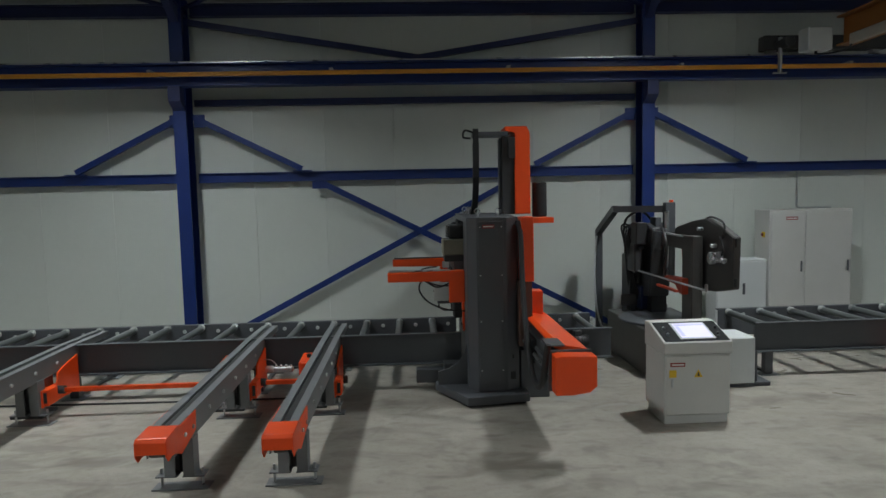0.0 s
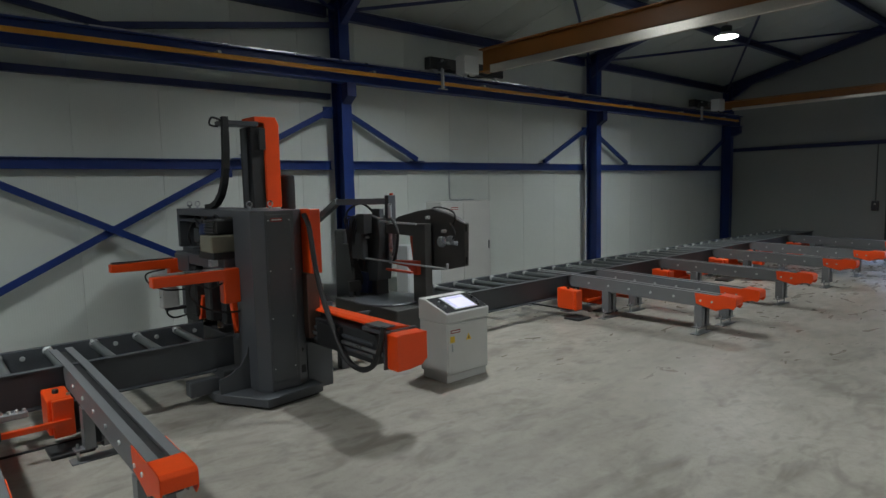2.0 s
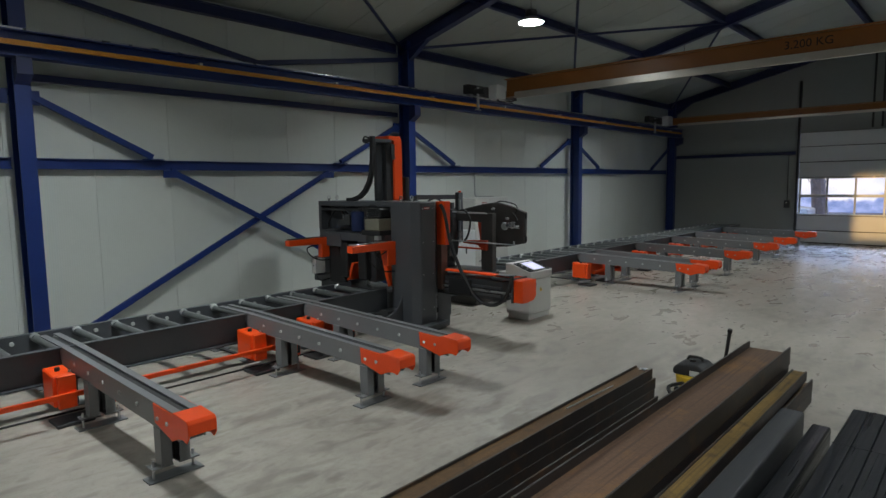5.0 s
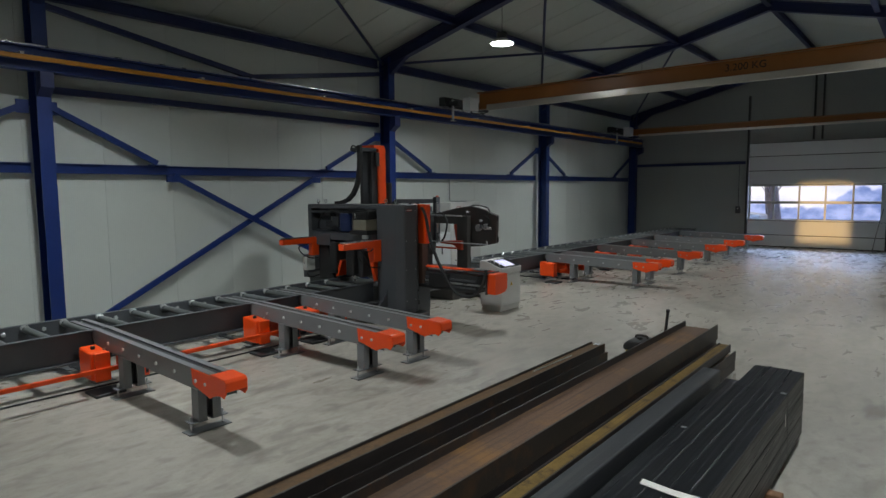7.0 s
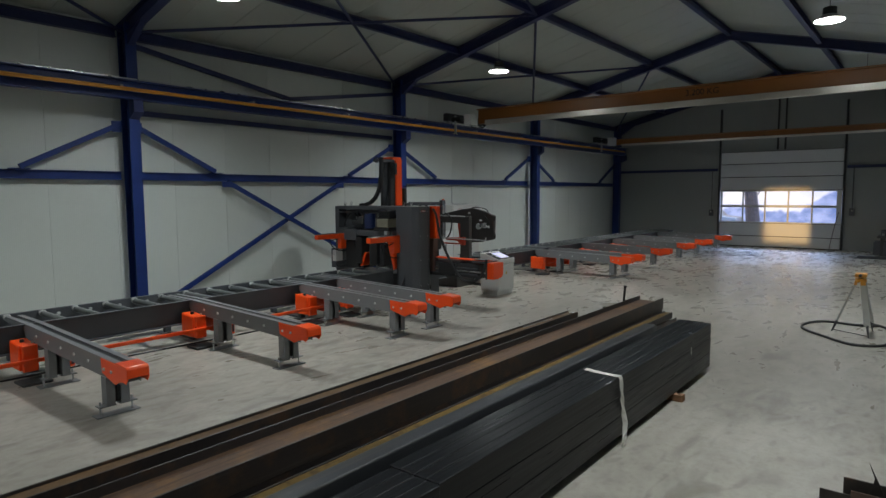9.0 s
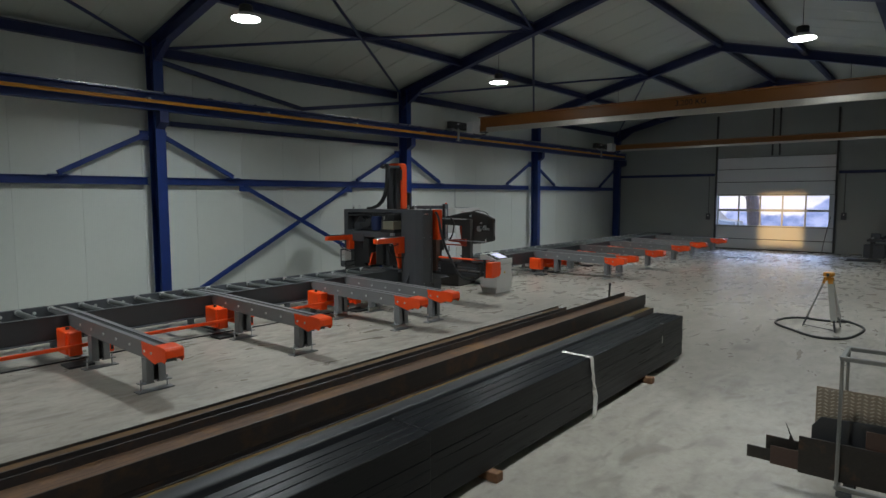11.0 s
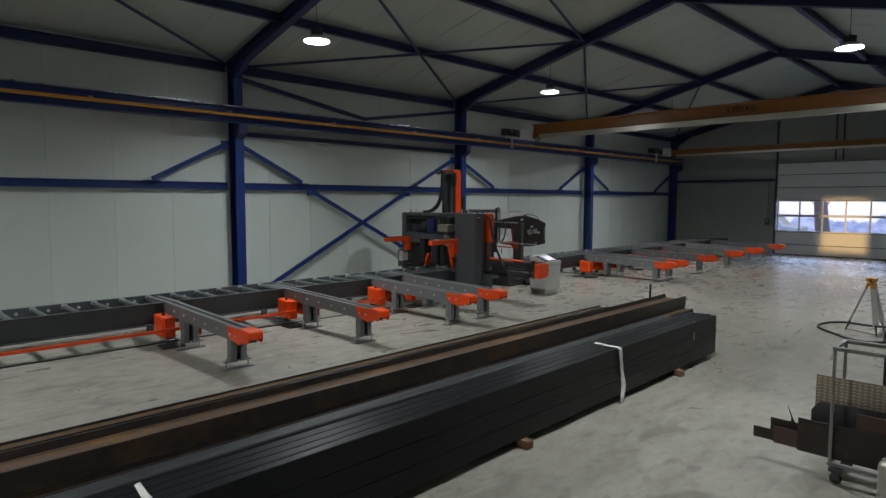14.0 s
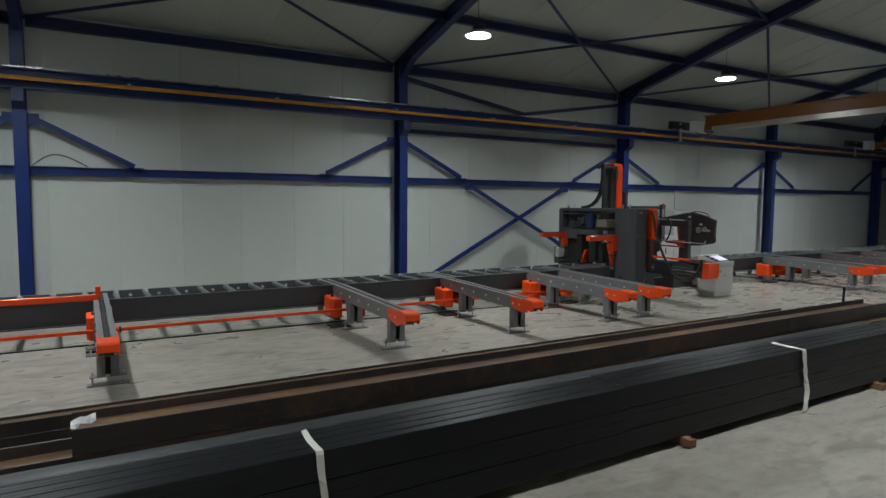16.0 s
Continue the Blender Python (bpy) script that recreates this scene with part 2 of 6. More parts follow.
streaked(GREYTUBE, (0.062, 0.06, 0.056), 0.6)
streaked(YELLOWRUST, (0.06, 0.04, 0.02), 0.6)
TIMBER = mat("rough_timber", (0.20, 0.10, 0.05), 0.8, 0, 0.3, 9, 60, 0.4)
WEBBING = mat("white_webbing", (0.62, 0.60, 0.55), 0.8, 0, 0.12, 6, 120, 0.3, (0.25, 0.22, 0.18), 0.68)
CREAM = mat("cabinet_light_grey", (0.56, 0.555, 0.53), 0.42, 0, 0.06, 2.0, 60, 0.04, (0.40, 0.39, 0.35), 0.72)
PALE = mat("cabinet_pale_grey", (0.58, 0.60, 0.60), 0.42, 0, 0.05, 2.0, 60, 0.04)
BEIGE = mat("gearbox_beige", (0.20, 0.19, 0.14), 0.5, 0, 0.15, 5, 60, 0.1, (0.12, 0.11, 0.08), 0.62)
MOTORBLUE = mat("motor_blue", (0.014, 0.028, 0.095), 0.45, 0, 0.2, 5, 60, 0.1)
SAWBLUE = mat("saw_motor_blue", (0.010, 0.016, 0.05), 0.4, 0, 0.25, 5, 60, 0.1)
RAILTAN = mat("worn_tan_rail", (0.66, 0.62, 0.55), 0.3, 0.8, 0.25, 0.8, 40, 0.06)
RED = mat("label_red", (0.26, 0.025, 0.02), 0.5)
WHITE = mat("label_white", (0.75, 0.74, 0.70), 0.6)
STICKER = mat("sticker_yellow", (0.75, 0.48, 0.02), 0.5)
PAPER = mat("white_paper", (0.75, 0.75, 0.76), 0.8)
BROWN = mat("brown_guard_paint", (0.10, 0.058, 0.045), 0.45, 0, 0.2)
REDGUARD = mat("red_guard_paint", (0.42, 0.045, 0.015), 0.45, 0, 0.15)
SAWGREY = mat("saw_grey_brown_paint", (0.057, 0.054, 0.051), 0.42, 0, 0.2, 3, 60, 0.1)
ALU = mat("worn_aluminium", (0.40, 0.34, 0.275), 0.42, 0.3, 0.2, 5, 60, 0.1)
OFFCUT = mat("rust_flecked_offcut", (0.040, 0.034, 0.030), 0.55, 0.1, 0.35, 3.0, 40, 0.25, (0.11, 0.06, 0.035), 0.56)
JIB = mat("weathered_orange_paint", (0.42, 0.19, 0.05), 0.5, 0, 0.25, 2.0, 50, 0.1, (0.20, 0.10, 0.045), 0.56)
SHEET = mat("dull_sheet_metal", (0.24, 0.20, 0.145), 0.36, 0.4, 0.2, 3, 60, 0.1)
TROLLEY = mat("trolley_grey_paint", (0.26, 0.262, 0.25), 0.45, 0.2, 0.2, 2, 60, 0.1)
CASE = mat("case_aluminium", (0.54, 0.50, 0.47), 0.32, 0.4, 0.08, 4, 90, 0.05)
DOORSKIN = mat("door_panel_grey", (0.64, 0.66, 0.67), 0.45, 0, 0.05, 1.0, 40, 0.04)
LAMPGLOW = glow("lamp_diffuser", (0.93, 0.99, 1.0), 32.0)
SCREEN = glow("touch_screen", (0.60, 0.58, 0.74), 0.62)
PANEL = mat("black_glass_panel", (0.008, 0.008, 0.009), 0.5)
PANEL.node_tree.nodes["Principled BSDF"].inputs["Specular IOR Level"].default_value = 0.15
SCREENBAR = glow("touch_screen_bar", (0.40, 0.40, 0.62), 0.8)
ASPHALT = mat("yard_asphalt", (0.30, 0.32, 0.36), 0.8, 0, 0.2, 1, 30, 0.2)
CARGLASS = mat("car_glass", (0.16, 0.19, 0.27), 0.25)
CARWHITE = mat("parked_van_white", (0.6, 0.62, 0.66), 0.35)
GLASSY = bpy.data.materials.new("door_glass")
GLASSY.use_nodes = True
_g = GLASSY.node_tree.nodes["Principled BSDF"]
_g.inputs["Base Color"].default_value = (0.93, 0.95, 1.0, 1)
_g.inputs["Roughness"].default_value = 0.02
_g.inputs["Transmission Weight"].default_value = 1.0
_g.inputs["IOR"].default_value = 1.1


# ---- building blocks ----
def B():
    return bmesh.new()


def box(bm, x0, x1, y0, y1, z0, z1):
    m = Matrix.Translation(((x0 + x1) / 2, (y0 + y1) / 2, (z0 + z1) / 2)) @ Matrix.Diagonal((abs(x1 - x0), abs(y1 - y0), abs(z1 - z0), 1))
    bmesh.ops.create_cube(bm, size=1, matrix=m)
    return bm


def soft(bm, w=0.006, seg=1):
    bmesh.ops.bevel(bm, geom=bm.edges[:], offset=w, segments=seg, affect="EDGES", profile=0.5)
    return bm


def prism(bm, pts, axis, a, b):
    """A polygon pts, in the two other axes in order, drawn out along axis from a to b."""
    def at(p, q):
        return {"x": (q, p[0], p[1]), "y": (p[0], q, p[1]), "z": (p[0], p[1], q)}[axis]
    lo, hi = [bm.verts.new(at(p, a)) for p in pts], [bm.verts.new(at(p, b)) for p in pts]
    n = len(pts)
    for i in range(n):
        bm.faces.new((lo[i], lo[(i + 1) % n], hi[(i + 1) % n], hi[i]))
    bm.faces.new(lo[::-1]), bm.faces.new(hi)
    bmesh.ops.recalc_face_normals(bm, faces=bm.faces[:])
    return bm


def rod(bm, p, q, r, seg=12, r2=None):
    p, q = Vector(p), Vector(q)
    d = q - p
    m = Matrix.Translation((p + q) / 2) @ d.to_track_quat("Z", "Y").to_matrix().to_4x4()
    bmesh.ops.create_cone(bm, cap_ends=True, segments=seg, radius1=r, radius2=r if r2 is None else r2, depth=d.length, matrix=m)
    return bm


def bar(bm, p, q, w, h):
    """A square bar from p to q, w across and h high."""
    p, q = Vector(p), Vector(q)
    d = q - p
    m = Matrix.Translation((p + q) / 2) @ d.to_track_quat("X", "Z").to_matrix().to_4x4() @ Matrix.Diagonal((d.length, w, h, 1))
    bmesh.ops.create_cube(bm, size=1, matrix=m)
    return bm


def hose(bm, pts, r, seg=8, steps=8):
    """A round hose along a smooth line through pts."""
    pts = [Vector(p) for p in pts]
    line = []
    for i in range(len(pts) - 1):
        a, b, c, d = pts[max(0, i - 1)], pts[i], pts[i + 1], pts[min(len(pts) - 1, i + 2)]
        for k in range(steps):
            t = k / steps
            line.append(0.5 * (2 * b + (c - a) * t + (2 * a - 5 * b + 4 * c - d) * t * t + (3 * b - a - 3 * c + d) * t ** 3))
    line.append(pts[-1])
    rings, up = [], Vector((0.13, 0.21, 0.97))
    for i, p in enumerate(line):
        t = (line[min(i + 1, len(line) - 1)] - line[max(i - 1, 0)]).normalized()
        u = t.cross(up)
        u = u.normalized() if u.length > 1e-4 else Vector((1, 0, 0))
        v = t.cross(u)
        rings.append([bm.verts.new(p + r * (math.cos(2 * math.pi * k / seg) * u + math.sin(2 * math.pi * k / seg) * v)) for k in range(seg)])
    for a, b in zip(rings, rings[1:]):
        for k in range(seg):
            bm.faces.new((a[k], a[(k + 1) % seg], b[(k + 1) % seg], b[k]))
    bm.faces.new(rings[0]), bm.faces.new(rings[-1])
    bmesh.ops.recalc_face_normals(bm, faces=bm.faces[:])
    return bm


def h_profile(w, h, f=0.018, t=0.012):
    """An H section, w wide and h high, about its middle."""
    a, b = w / 2, h / 2
    return [(-a, -b), (a, -b), (a, -b + f), (t / 2, -b + f), (t / 2, b - f), (a, b - f), (a, b), (-a, b), (-a, b - f), (-t / 2, b - f), (-t / 2, -b + f), (-a, -b + f)]


def h_bar(bm, p, q, w, h, f=0.018, t=0.012):
    """An H section from p to q, its height upright."""
    p, q = Vector(p), Vector(q)
    d = q - p
    prof = h_profile(w, h, f, t)
    tmp = bmesh.new()
    prism(tmp, prof, "x", -d.length / 2, d.length / 2)
    tmp.transform(Matrix.Translation((p + q) / 2) @ d.to_track_quat("X", "Z").to_matrix().to_4x4())
    me = bpy.data.meshes.new("tmp")
    tmp.to_mesh(me), tmp.free()
    bm.from_mesh(me)
    bpy.data.meshes.remove(me)
    return bm


def thing(name, at, label, category, group="", kind=""):
    ob = new(name)
    ob.empty_display_size = 0.2
    ob.location = at
    return tagged(ob, label, category, group, kind)


def base_of(ob):
    while ob.parent:
        ob = ob.parent
    return ob.location


def part(name, bm, material, parent=None, label="", smooth=False):
    """Links bm, built in world coordinates, as one mesh under a thing or a part (or alone)."""
    if parent:
        bm.transform(Matrix.Translation(-base_of(parent)))
    me = bpy.data.meshes.new(name)
    bm.to_mesh(me), bm.free()
    me.materials.append(material)
    if smooth:
        me.polygons.foreach_set("use_smooth", [True] * len(me.polygons))
        me.set_sharp_from_angle(angle=radians(40))
    ob = new(name, me)
    ob.parent = parent
    return tagged(ob, label) if label else ob


def again(ob, at, name=None):
    """Another object on the same mesh, moved by at within the same parent."""
    o = new(name or ob.name.split(".")[0], ob.data)
    o.parent, o.location = ob.parent, ob.location + Vector(at)
    return o


def solid(name, bm, material, label, category, group="", kind="", smooth=False):
    """A thing that is one plain mesh, its origin at its base."""
    lo = [min(v.co[i] for v in bm.verts) for i in range(3)]
    hi = [max(v.co[i] for v in bm.verts) for i in range(3)]
    at = Vector(((lo[0] + hi[0]) / 2, (lo[1] + hi[1]) / 2, lo[2]))
    bm.transform(Matrix.Translation(-at))
    ob = part(name, bm, material, None, "", smooth)
    ob.location = at
    return tagged(ob, label, category, group, kind)


# ---- the hall ----
WEST, EAST, SOUTH, NORTH = -18.8, 19.25, -3.42, 10.62
RIDGE_Y, EAVE_Y, EAVE_Z, SLOPE = 3.6, 10.4, 5.30, 0.25
COLUMNS = [-18.5, -11.1, -3.68, 3.68, 11.14, 18.98]
RUNWAY_Y, RUNWAY_LIFT = 10.04, 0.032


def roof_z(y):
    return EAVE_Z + (EAVE_Y - RIDGE_Y - abs(y - RIDGE_Y)) * SLOPE


floor = solid("floor", box(B(), WEST - 0.3, EAST + 0.3, SOUTH - 0.3, NORTH + 0.3, -0.2, 0.0), FLOOR,
              "grey power-floated concrete floor with dusty scuffs", "floor", kind="structure")

# long walls of upright panels
for name, y, side in (("wall_north", NORTH, 1), ("wall_south", SOUTH, -1)):
    wall = solid(name, box(B(), WEST - 0.2, EAST + 0.2, y + side * 0.06, y + side * 0.2, 0, 5.75), JOINT,
                 "long hall wall clad in white ribbed panels", "wall", kind="structure")
    bm = soft(box(B(), WEST, WEST + 1.148, y, y + side * 0.06, 0.0, 5.75), 0.003)
    first = part("wall_panel", bm, WALL, wall)
    for k in range(1, 33):
        again(first, (k * 1.15, 0, 0))

# gable walls
def gable(bm, x0, x1, y0, y1, z0):
    pts = [(y0, z0), (y1, z0), (y1, roof_z(y1) + 0.3)]
    if y0 < RIDGE_Y < y1:
        pts.append((RIDGE_Y, roof_z(RIDGE_Y) + 0.3))
    pts.append((y0, roof_z(y0) + 0.3))
    return prism(bm, pts, "x", x0, x1)


DOOR_Y0, DOOR_Y1, DOOR_TOP = 1.3, 5.78, 3.97
bm = B()
gable(bm, EAST, EAST + 0.15, SOUTH, DOOR_Y0, 0)
gable(bm, EAST, EAST + 0.15, DOOR_Y1, NORTH, 0)
gable(bm, EAST, EAST + 0.15, DOOR_Y0, DOOR_Y1, DOOR_TOP)
wall_east = solid("wall_east", bm, END_WALL_SHADED, "gable wall of white panels, shade put in their colour, around the sectional door", "wall", kind="structure")
# Unseen west wall: both openings are added to shape the sun's patches.
SUN_HOLE = (2.38, 4.0, 0.62, 2.80)
SIDE_HOLE = (-2.40, -2.14, 0.75, 1.55)
bm = B()
y0, y1, z0, z1 = SUN_HOLE
a0, a1, b0, b1 = SIDE_HOLE
gable(bm, WEST - 0.15, WEST, SOUTH, a0, 0)
gable(bm, WEST - 0.15, WEST, a0, a1, b1), box(bm, WEST - 0.15, WEST, a0, a1, 0, b0)
gable(bm, WEST - 0.15, WEST, a1, y0, 0)
gable(bm, WEST - 0.15, WEST, y0, y1, z1), box(bm, WEST - 0.15, WEST, y0, y1, 0, z0)
gable(bm, WEST - 0.15, WEST, y1, NORTH, 0)
wall_west = solid("wall_west", bm, END_WALL_SHADED, "unseen gable wall with two openings added to let in the sun", "wall", kind="structure")

# roof
bm = B()
for side in (1, -1):
    ye = RIDGE_Y + side * (NORTH + 0.1 - RIDGE_Y)
    prism(bm, [(RIDGE_Y, roof_z(RIDGE_Y) + 0.23), (ye, roof_z(ye) + 0.23), (ye, roof_z(ye) + 0.35), (RIDGE_Y, roof_z(RIDGE_Y) + 0.35)], "x", WEST - 0.2, EAST + 0.2)
    for k in range(38):
        x = WEST + k
        prism(bm, [(RIDGE_Y, roof_z(RIDGE_Y) + 0.222), (ye, roof_z(ye) + 0.222), (ye, roof_z(ye) + 0.24), (RIDGE_Y, roof_z(RIDGE_Y) + 0.24)], "x", x, x + 0.985)
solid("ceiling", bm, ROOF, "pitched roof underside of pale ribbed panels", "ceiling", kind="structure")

# portal frames
for x in COLUMNS:
    for y, side in ((EAVE_Y, 1), (2 * RIDGE_Y - EAVE_Y, -1)):
        yc = y - side * (0.12 if x < 18 else 0.03)
        c = thing("steel_column", (x, y, 0), "blue painted steel H column against the wall", "column", "hall columns", "structure")
        bm = prism(B(), [(x + a, yc + b) for a, b in h_profile(0.20, 0.31, 0.018, 0.012)], "z", 0.02, EAVE_Z + 0.12)
        part("shaft", bm, BLUE, c)
        part("base_plate", soft(box(B(), x - 0.17, x + 0.17, yc - 0.17, yc + 0.17, 0, 0.02), 0.003), BLUE, c)
        bm = B()
        prism(bm, [(yc - side * 0.154, 3.68), (y - side * 0.46, 3.80), (y - side * 0.46, 4.018), (yc - side * 0.154, 4.018)], "x", x - 0.09, x + 0.09)
        part("crane_bracket", bm, NAVY, c)
    f = thing("roof_rafter", (x, RIDGE_Y, EAVE_Z), "dark blue steel roof rafter pair meeting at the ridge", "rafter", "roof rafters", "structure")
    for side in (1, -1):
        ya = RIDGE_Y + side * (EAVE_Y - RIDGE_Y + 0.08)
        bm = h_bar(B(), (x, ya, roof_z(ya)), (x, RIDGE_Y, roof_z(RIDGE_Y)), 0.17, 0.27)
        prism(bm, [(ya - side * 0.15, EAVE_Z - 0.42), (ya - side * 0.95, roof_z(ya - side * 0.95) - 0.12), (ya - side * 0.15, roof_z(ya - side * 0.15) - 0.12)], "x", x - 0.06, x + 0.06)
        part("rafter", bm, NAVY, f)
PURLINS = (8.2, 5.95, RIDGE_Y, 2 * RIDGE_Y - 5.95, 2 * RIDGE_Y - 8.2)
for y in PURLINS:
    z = roof_z(y) + 0.06
    solid("roof_purlin", h_bar(B(), (WEST, y, z), (EAST, y, z), 0.12, 0.17, 0.012, 0.01), NAVY, "dark blue steel roof purlin running the hall's length", "purlin", "roof purlins", "structure")
for xa, xb in zip(COLUMNS, COLUMNS[1:]):
    for side in (1,):
        for ya, yb in ((EAVE_Y, 5.95), (5.95, RIDGE_Y))[:2 if xa < 3 else 1]:
            for p, q in ((xa, xb), (xb, xa)):
                u, v = RIDGE_Y + side * (ya - RIDGE_Y), RIDGE_Y + side * (yb - RIDGE_Y)
                solid("roof_brace", rod(B(), (p, u, roof_z(u) - 0.02), (q, v, roof_z(v) - 0.02), 0.032, 8), NAVY, "thin dark blue diagonal roof brace", "brace", "roof braces", "structure")

# wall rails, knee braces, cross bracing (north side and its twin on the south)
for y, side in ((EAVE_Y, 1), (2 * RIDGE_Y - EAVE_Y, -1)):
    yg = y + side * 0.14
    for xa, xb in zip(COLUMNS, COLUMNS[1:]):
        solid("wall_rail", h_bar(B(), (xa + 0.105, yg, 2.655), (xb - 0.105, yg, 2.655), 0.10, 0.155, 0.012, 0.01), BLUE, "blue horizontal steel wall rail between columns", "rail", "wall rails", "structure")
        solid("eave_strut", h_bar(B(), (xa + 0.12, y + side * 0.07, 5.28), (xb - 0.12, y + side * 0.07, 5.28), 0.13, 0.19, 0.012, 0.01), NAVY, "dark blue steel eave strut between columns", "strut", "eave struts", "structure")
    for x in COLUMNS:
        for d in (-1, 1):
            if WEST + 1 < x + d * 1.95 < EAST:
                yk = y + side * 0.045
                bm = bar(B(), (x + d * 0.09, yk, 3.625), (x + d * 1.78, yk, 2.775), 0.07, 0.09)
                box(bm, x + d * 1.79 - 0.15, x + d * 1.79 + 0.15, yk - 0.05, yk + 0.05, 2.733, 2.75)
                box(bm, x + d * 0.19 - 0.085, x + d * 0.19 + 0.085, yk - 0.012, yk + 0.012, 3.46, 3.66)
                solid("knee_brace", bm, BLUE, "blue diagonal brace from column to wall rail", "brace", "knee braces", "structure")
yb = EAVE_Y + 0.04
for p, q in (((-1.62, 2.56), (3.3, 0.0)), ((1.62, 2.56), (-3.3, 0.0))):
    bm = bar(B(), (p[0], yb, p[1]), (q[0], yb, q[1] + 0.02), 0.05, 0.095)
    box(bm, p[0] - 0.12, p[0] + 0.12, yb - 0.02, yb + 0.02, 2.45, 2.57)
    solid("wall_cross_brace", bm, BLUE, "blue diagonal steel bar of the wall's cross bracing", "brace", "wall cross bracing", "structure")
    yb += 0.055
solid("brace_tie", bar(B(), (-3.57, 10.53, 3.85), (3.59, 10.53, 3.85), 0.1, 0.1), NAVY, "dark blue horizontal tie in the braced bay", "tie", kind="structure")
for p, q in (((-3.57, 5.08), (0.03, 4.5)), ((3.61, 5.05), (0.03, 4.5))):
    solid("upper_brace", bar(B(), (p[0], 10.4, p[1]), (q[0], 10.4, q[1]), 0.08, 0.09), NAVY, "dark blue diagonal in the braced bay above the crane rail", "brace", "upper braces", "structure")

# crane runways
for y, side in ((RUNWAY_Y, 1), (2 * RIDGE_Y - RUNWAY_Y, -1)):
    r = thing("crane_runway", (0, y, 3.95 + RUNWAY_LIFT), "blue crane runway beam with yellow conductor bar", "crane runway", "crane runways", "structure")
    part("runway_beam", h_bar(B(), (WEST, y, 4.16 + RUNWAY_LIFT), (EAST - 0.1, y, 4.16 + RUNWAY_LIFT), 0.2, 0.34), BLUE, r)
    part("crane_rail", soft(box(B(), WEST, EAST - 0.2, y - 0.025, y + 0.025, 4.33 + RUNWAY_LIFT, 4.37 + RUNWAY_LIFT), 0.003), STEEL, r)
    yc = y - side * 0.16
    part("conductor_bar", soft(box(B(), WEST, EAST - 0.6, yc - 0.02, yc + 0.02, 4.115 + RUNWAY_LIFT, 4.18 + RUNWAY_LIFT), 0.006), YELLOW, r)
    for k in range(14):
        x = WEST + 1.3 + k * 2.7
        part("hanger", box(B(), x - 0.025, x + 0.025, min(yc, y) - 0.03, max(yc, y), 4.18 + RUNWAY_LIFT, 4.215 + RUNWAY_LIFT), GALV, r)


def overhead_crane(x, depth, rail, label):
    """A bridge crane at x: its girder depth high over the end trucks, with a cable rail along its foot."""
    c = thing("overhead_crane", (x, RIDGE_Y, 4.37), label, "overhead crane", "overhead cranes")
    ya, yb = 9.55, 2 * RIDGE_Y - 9.55
    zb = 4.40 if depth > 0.3 else 4.36
    g = part("bridge_girder", h_bar(B(), (x, yb, zb + depth / 2), (x, ya, zb + depth / 2), 0.24, depth, 0.022, 0.014), CRANE, c, "orange steel bridge girder")
    part("festoon_rail", soft(box(B(), x - 0.175, x - 0.125, yb + 0.3, ya - 0.35, zb - 0.06, zb - 0.06 + rail), 0.008), RAILTAN, c, "worn tan metal festoon rail")
    for k in range(7):
        y = yb + 1.2 + k * 1.6
        part("rail_clamp", soft(box(B(), x - 0.13, x - 0.10, y - 0.03, y + 0.03, zb - 0.03, zb + 0.06), 0.004), DARK, c)
    for y in (RUNWAY_Y, 2 * RIDGE_Y - RUNWAY_Y):
        t = part("end_truck", soft(box(B(), x - 1.0, x + 1.0, y - 0.09, y + 0.09, 4.455, 4.675), 0.01), DARK, c)
        for d in (-0.85, 0.85):
            part("wheel", rod(B(), (x + d, y - 0.05, 4.49), (x + d, y + 0.05, 4.49), 0.085, 16), STEEL, t)
    part("travel_motor", soft(rod(B(), (x - 0.80, 9.90, 4.50), (x - 0.80, 9.60, 4.50), 0.085, 14), 0.01), DARK, c)
    cb = part("control_box", soft(box(B(), x - 0.68, x - 0.31, 9.35, 9.6, 4.31, 4.64), 0.01), PALE, c, "pale grey control box")
    part("cable_gland", soft(rod(B(), (x - 0.5, 9.45, 4.31), (x - 0.5, 9.45, 4.26), 0.02, 8), 0.003), BLACK, cb)
    part("collector_arm", soft(box(B(), x - 0.86, x - 0.82, 9.76, 9.82, 4.07, 4.6), 0.004), GALV, c)
    part("collector_shoe", soft(box(B(), x - 0.95, x - 0.73, 9.77, 9.81, 4.055, 4.07), 0.003), GALV, c)
    part("cable", hose(B(), [(x - 0.5, 9.45, 4.27), (x - 0.4, 9.3, 4.24), (x - 0.2, 9.2, 4.28), (x - 0.15, 9.15, 4.38)], 0.012, 6), BLACK, c)
    return c


first_crane = overhead_crane(6.45, 0.44, 0.15, "orange overhead bridge crane with load marking")
overhead_crane(16.75, 0.24, 0.08, "orange overhead bridge crane with a slim girder near the end wall")
cu = bpy.data.curves.new("load_marking", "FONT")
cu.body, cu.size, cu.extrude, cu.align_x = "3.200 KG", 0.20, 0.001, "CENTER"
tmp = bpy.data.objects.new("tmp", cu)
me = bpy.data.meshes.new_from_object(tmp)
bpy.data.objects.remove(tmp)
me.materials.append(BLACK)
ld = new("load_marking", me)
ld.parent = first_crane
ld.matrix_basis = Matrix.Translation(-first_crane.location) @ Matrix.Translation((6.45 - 0.0085, 3.0, 4.62)) @ pose(0, 0, 0, 90, 0, -90)
tagged(ld, "black load marking on the girder")

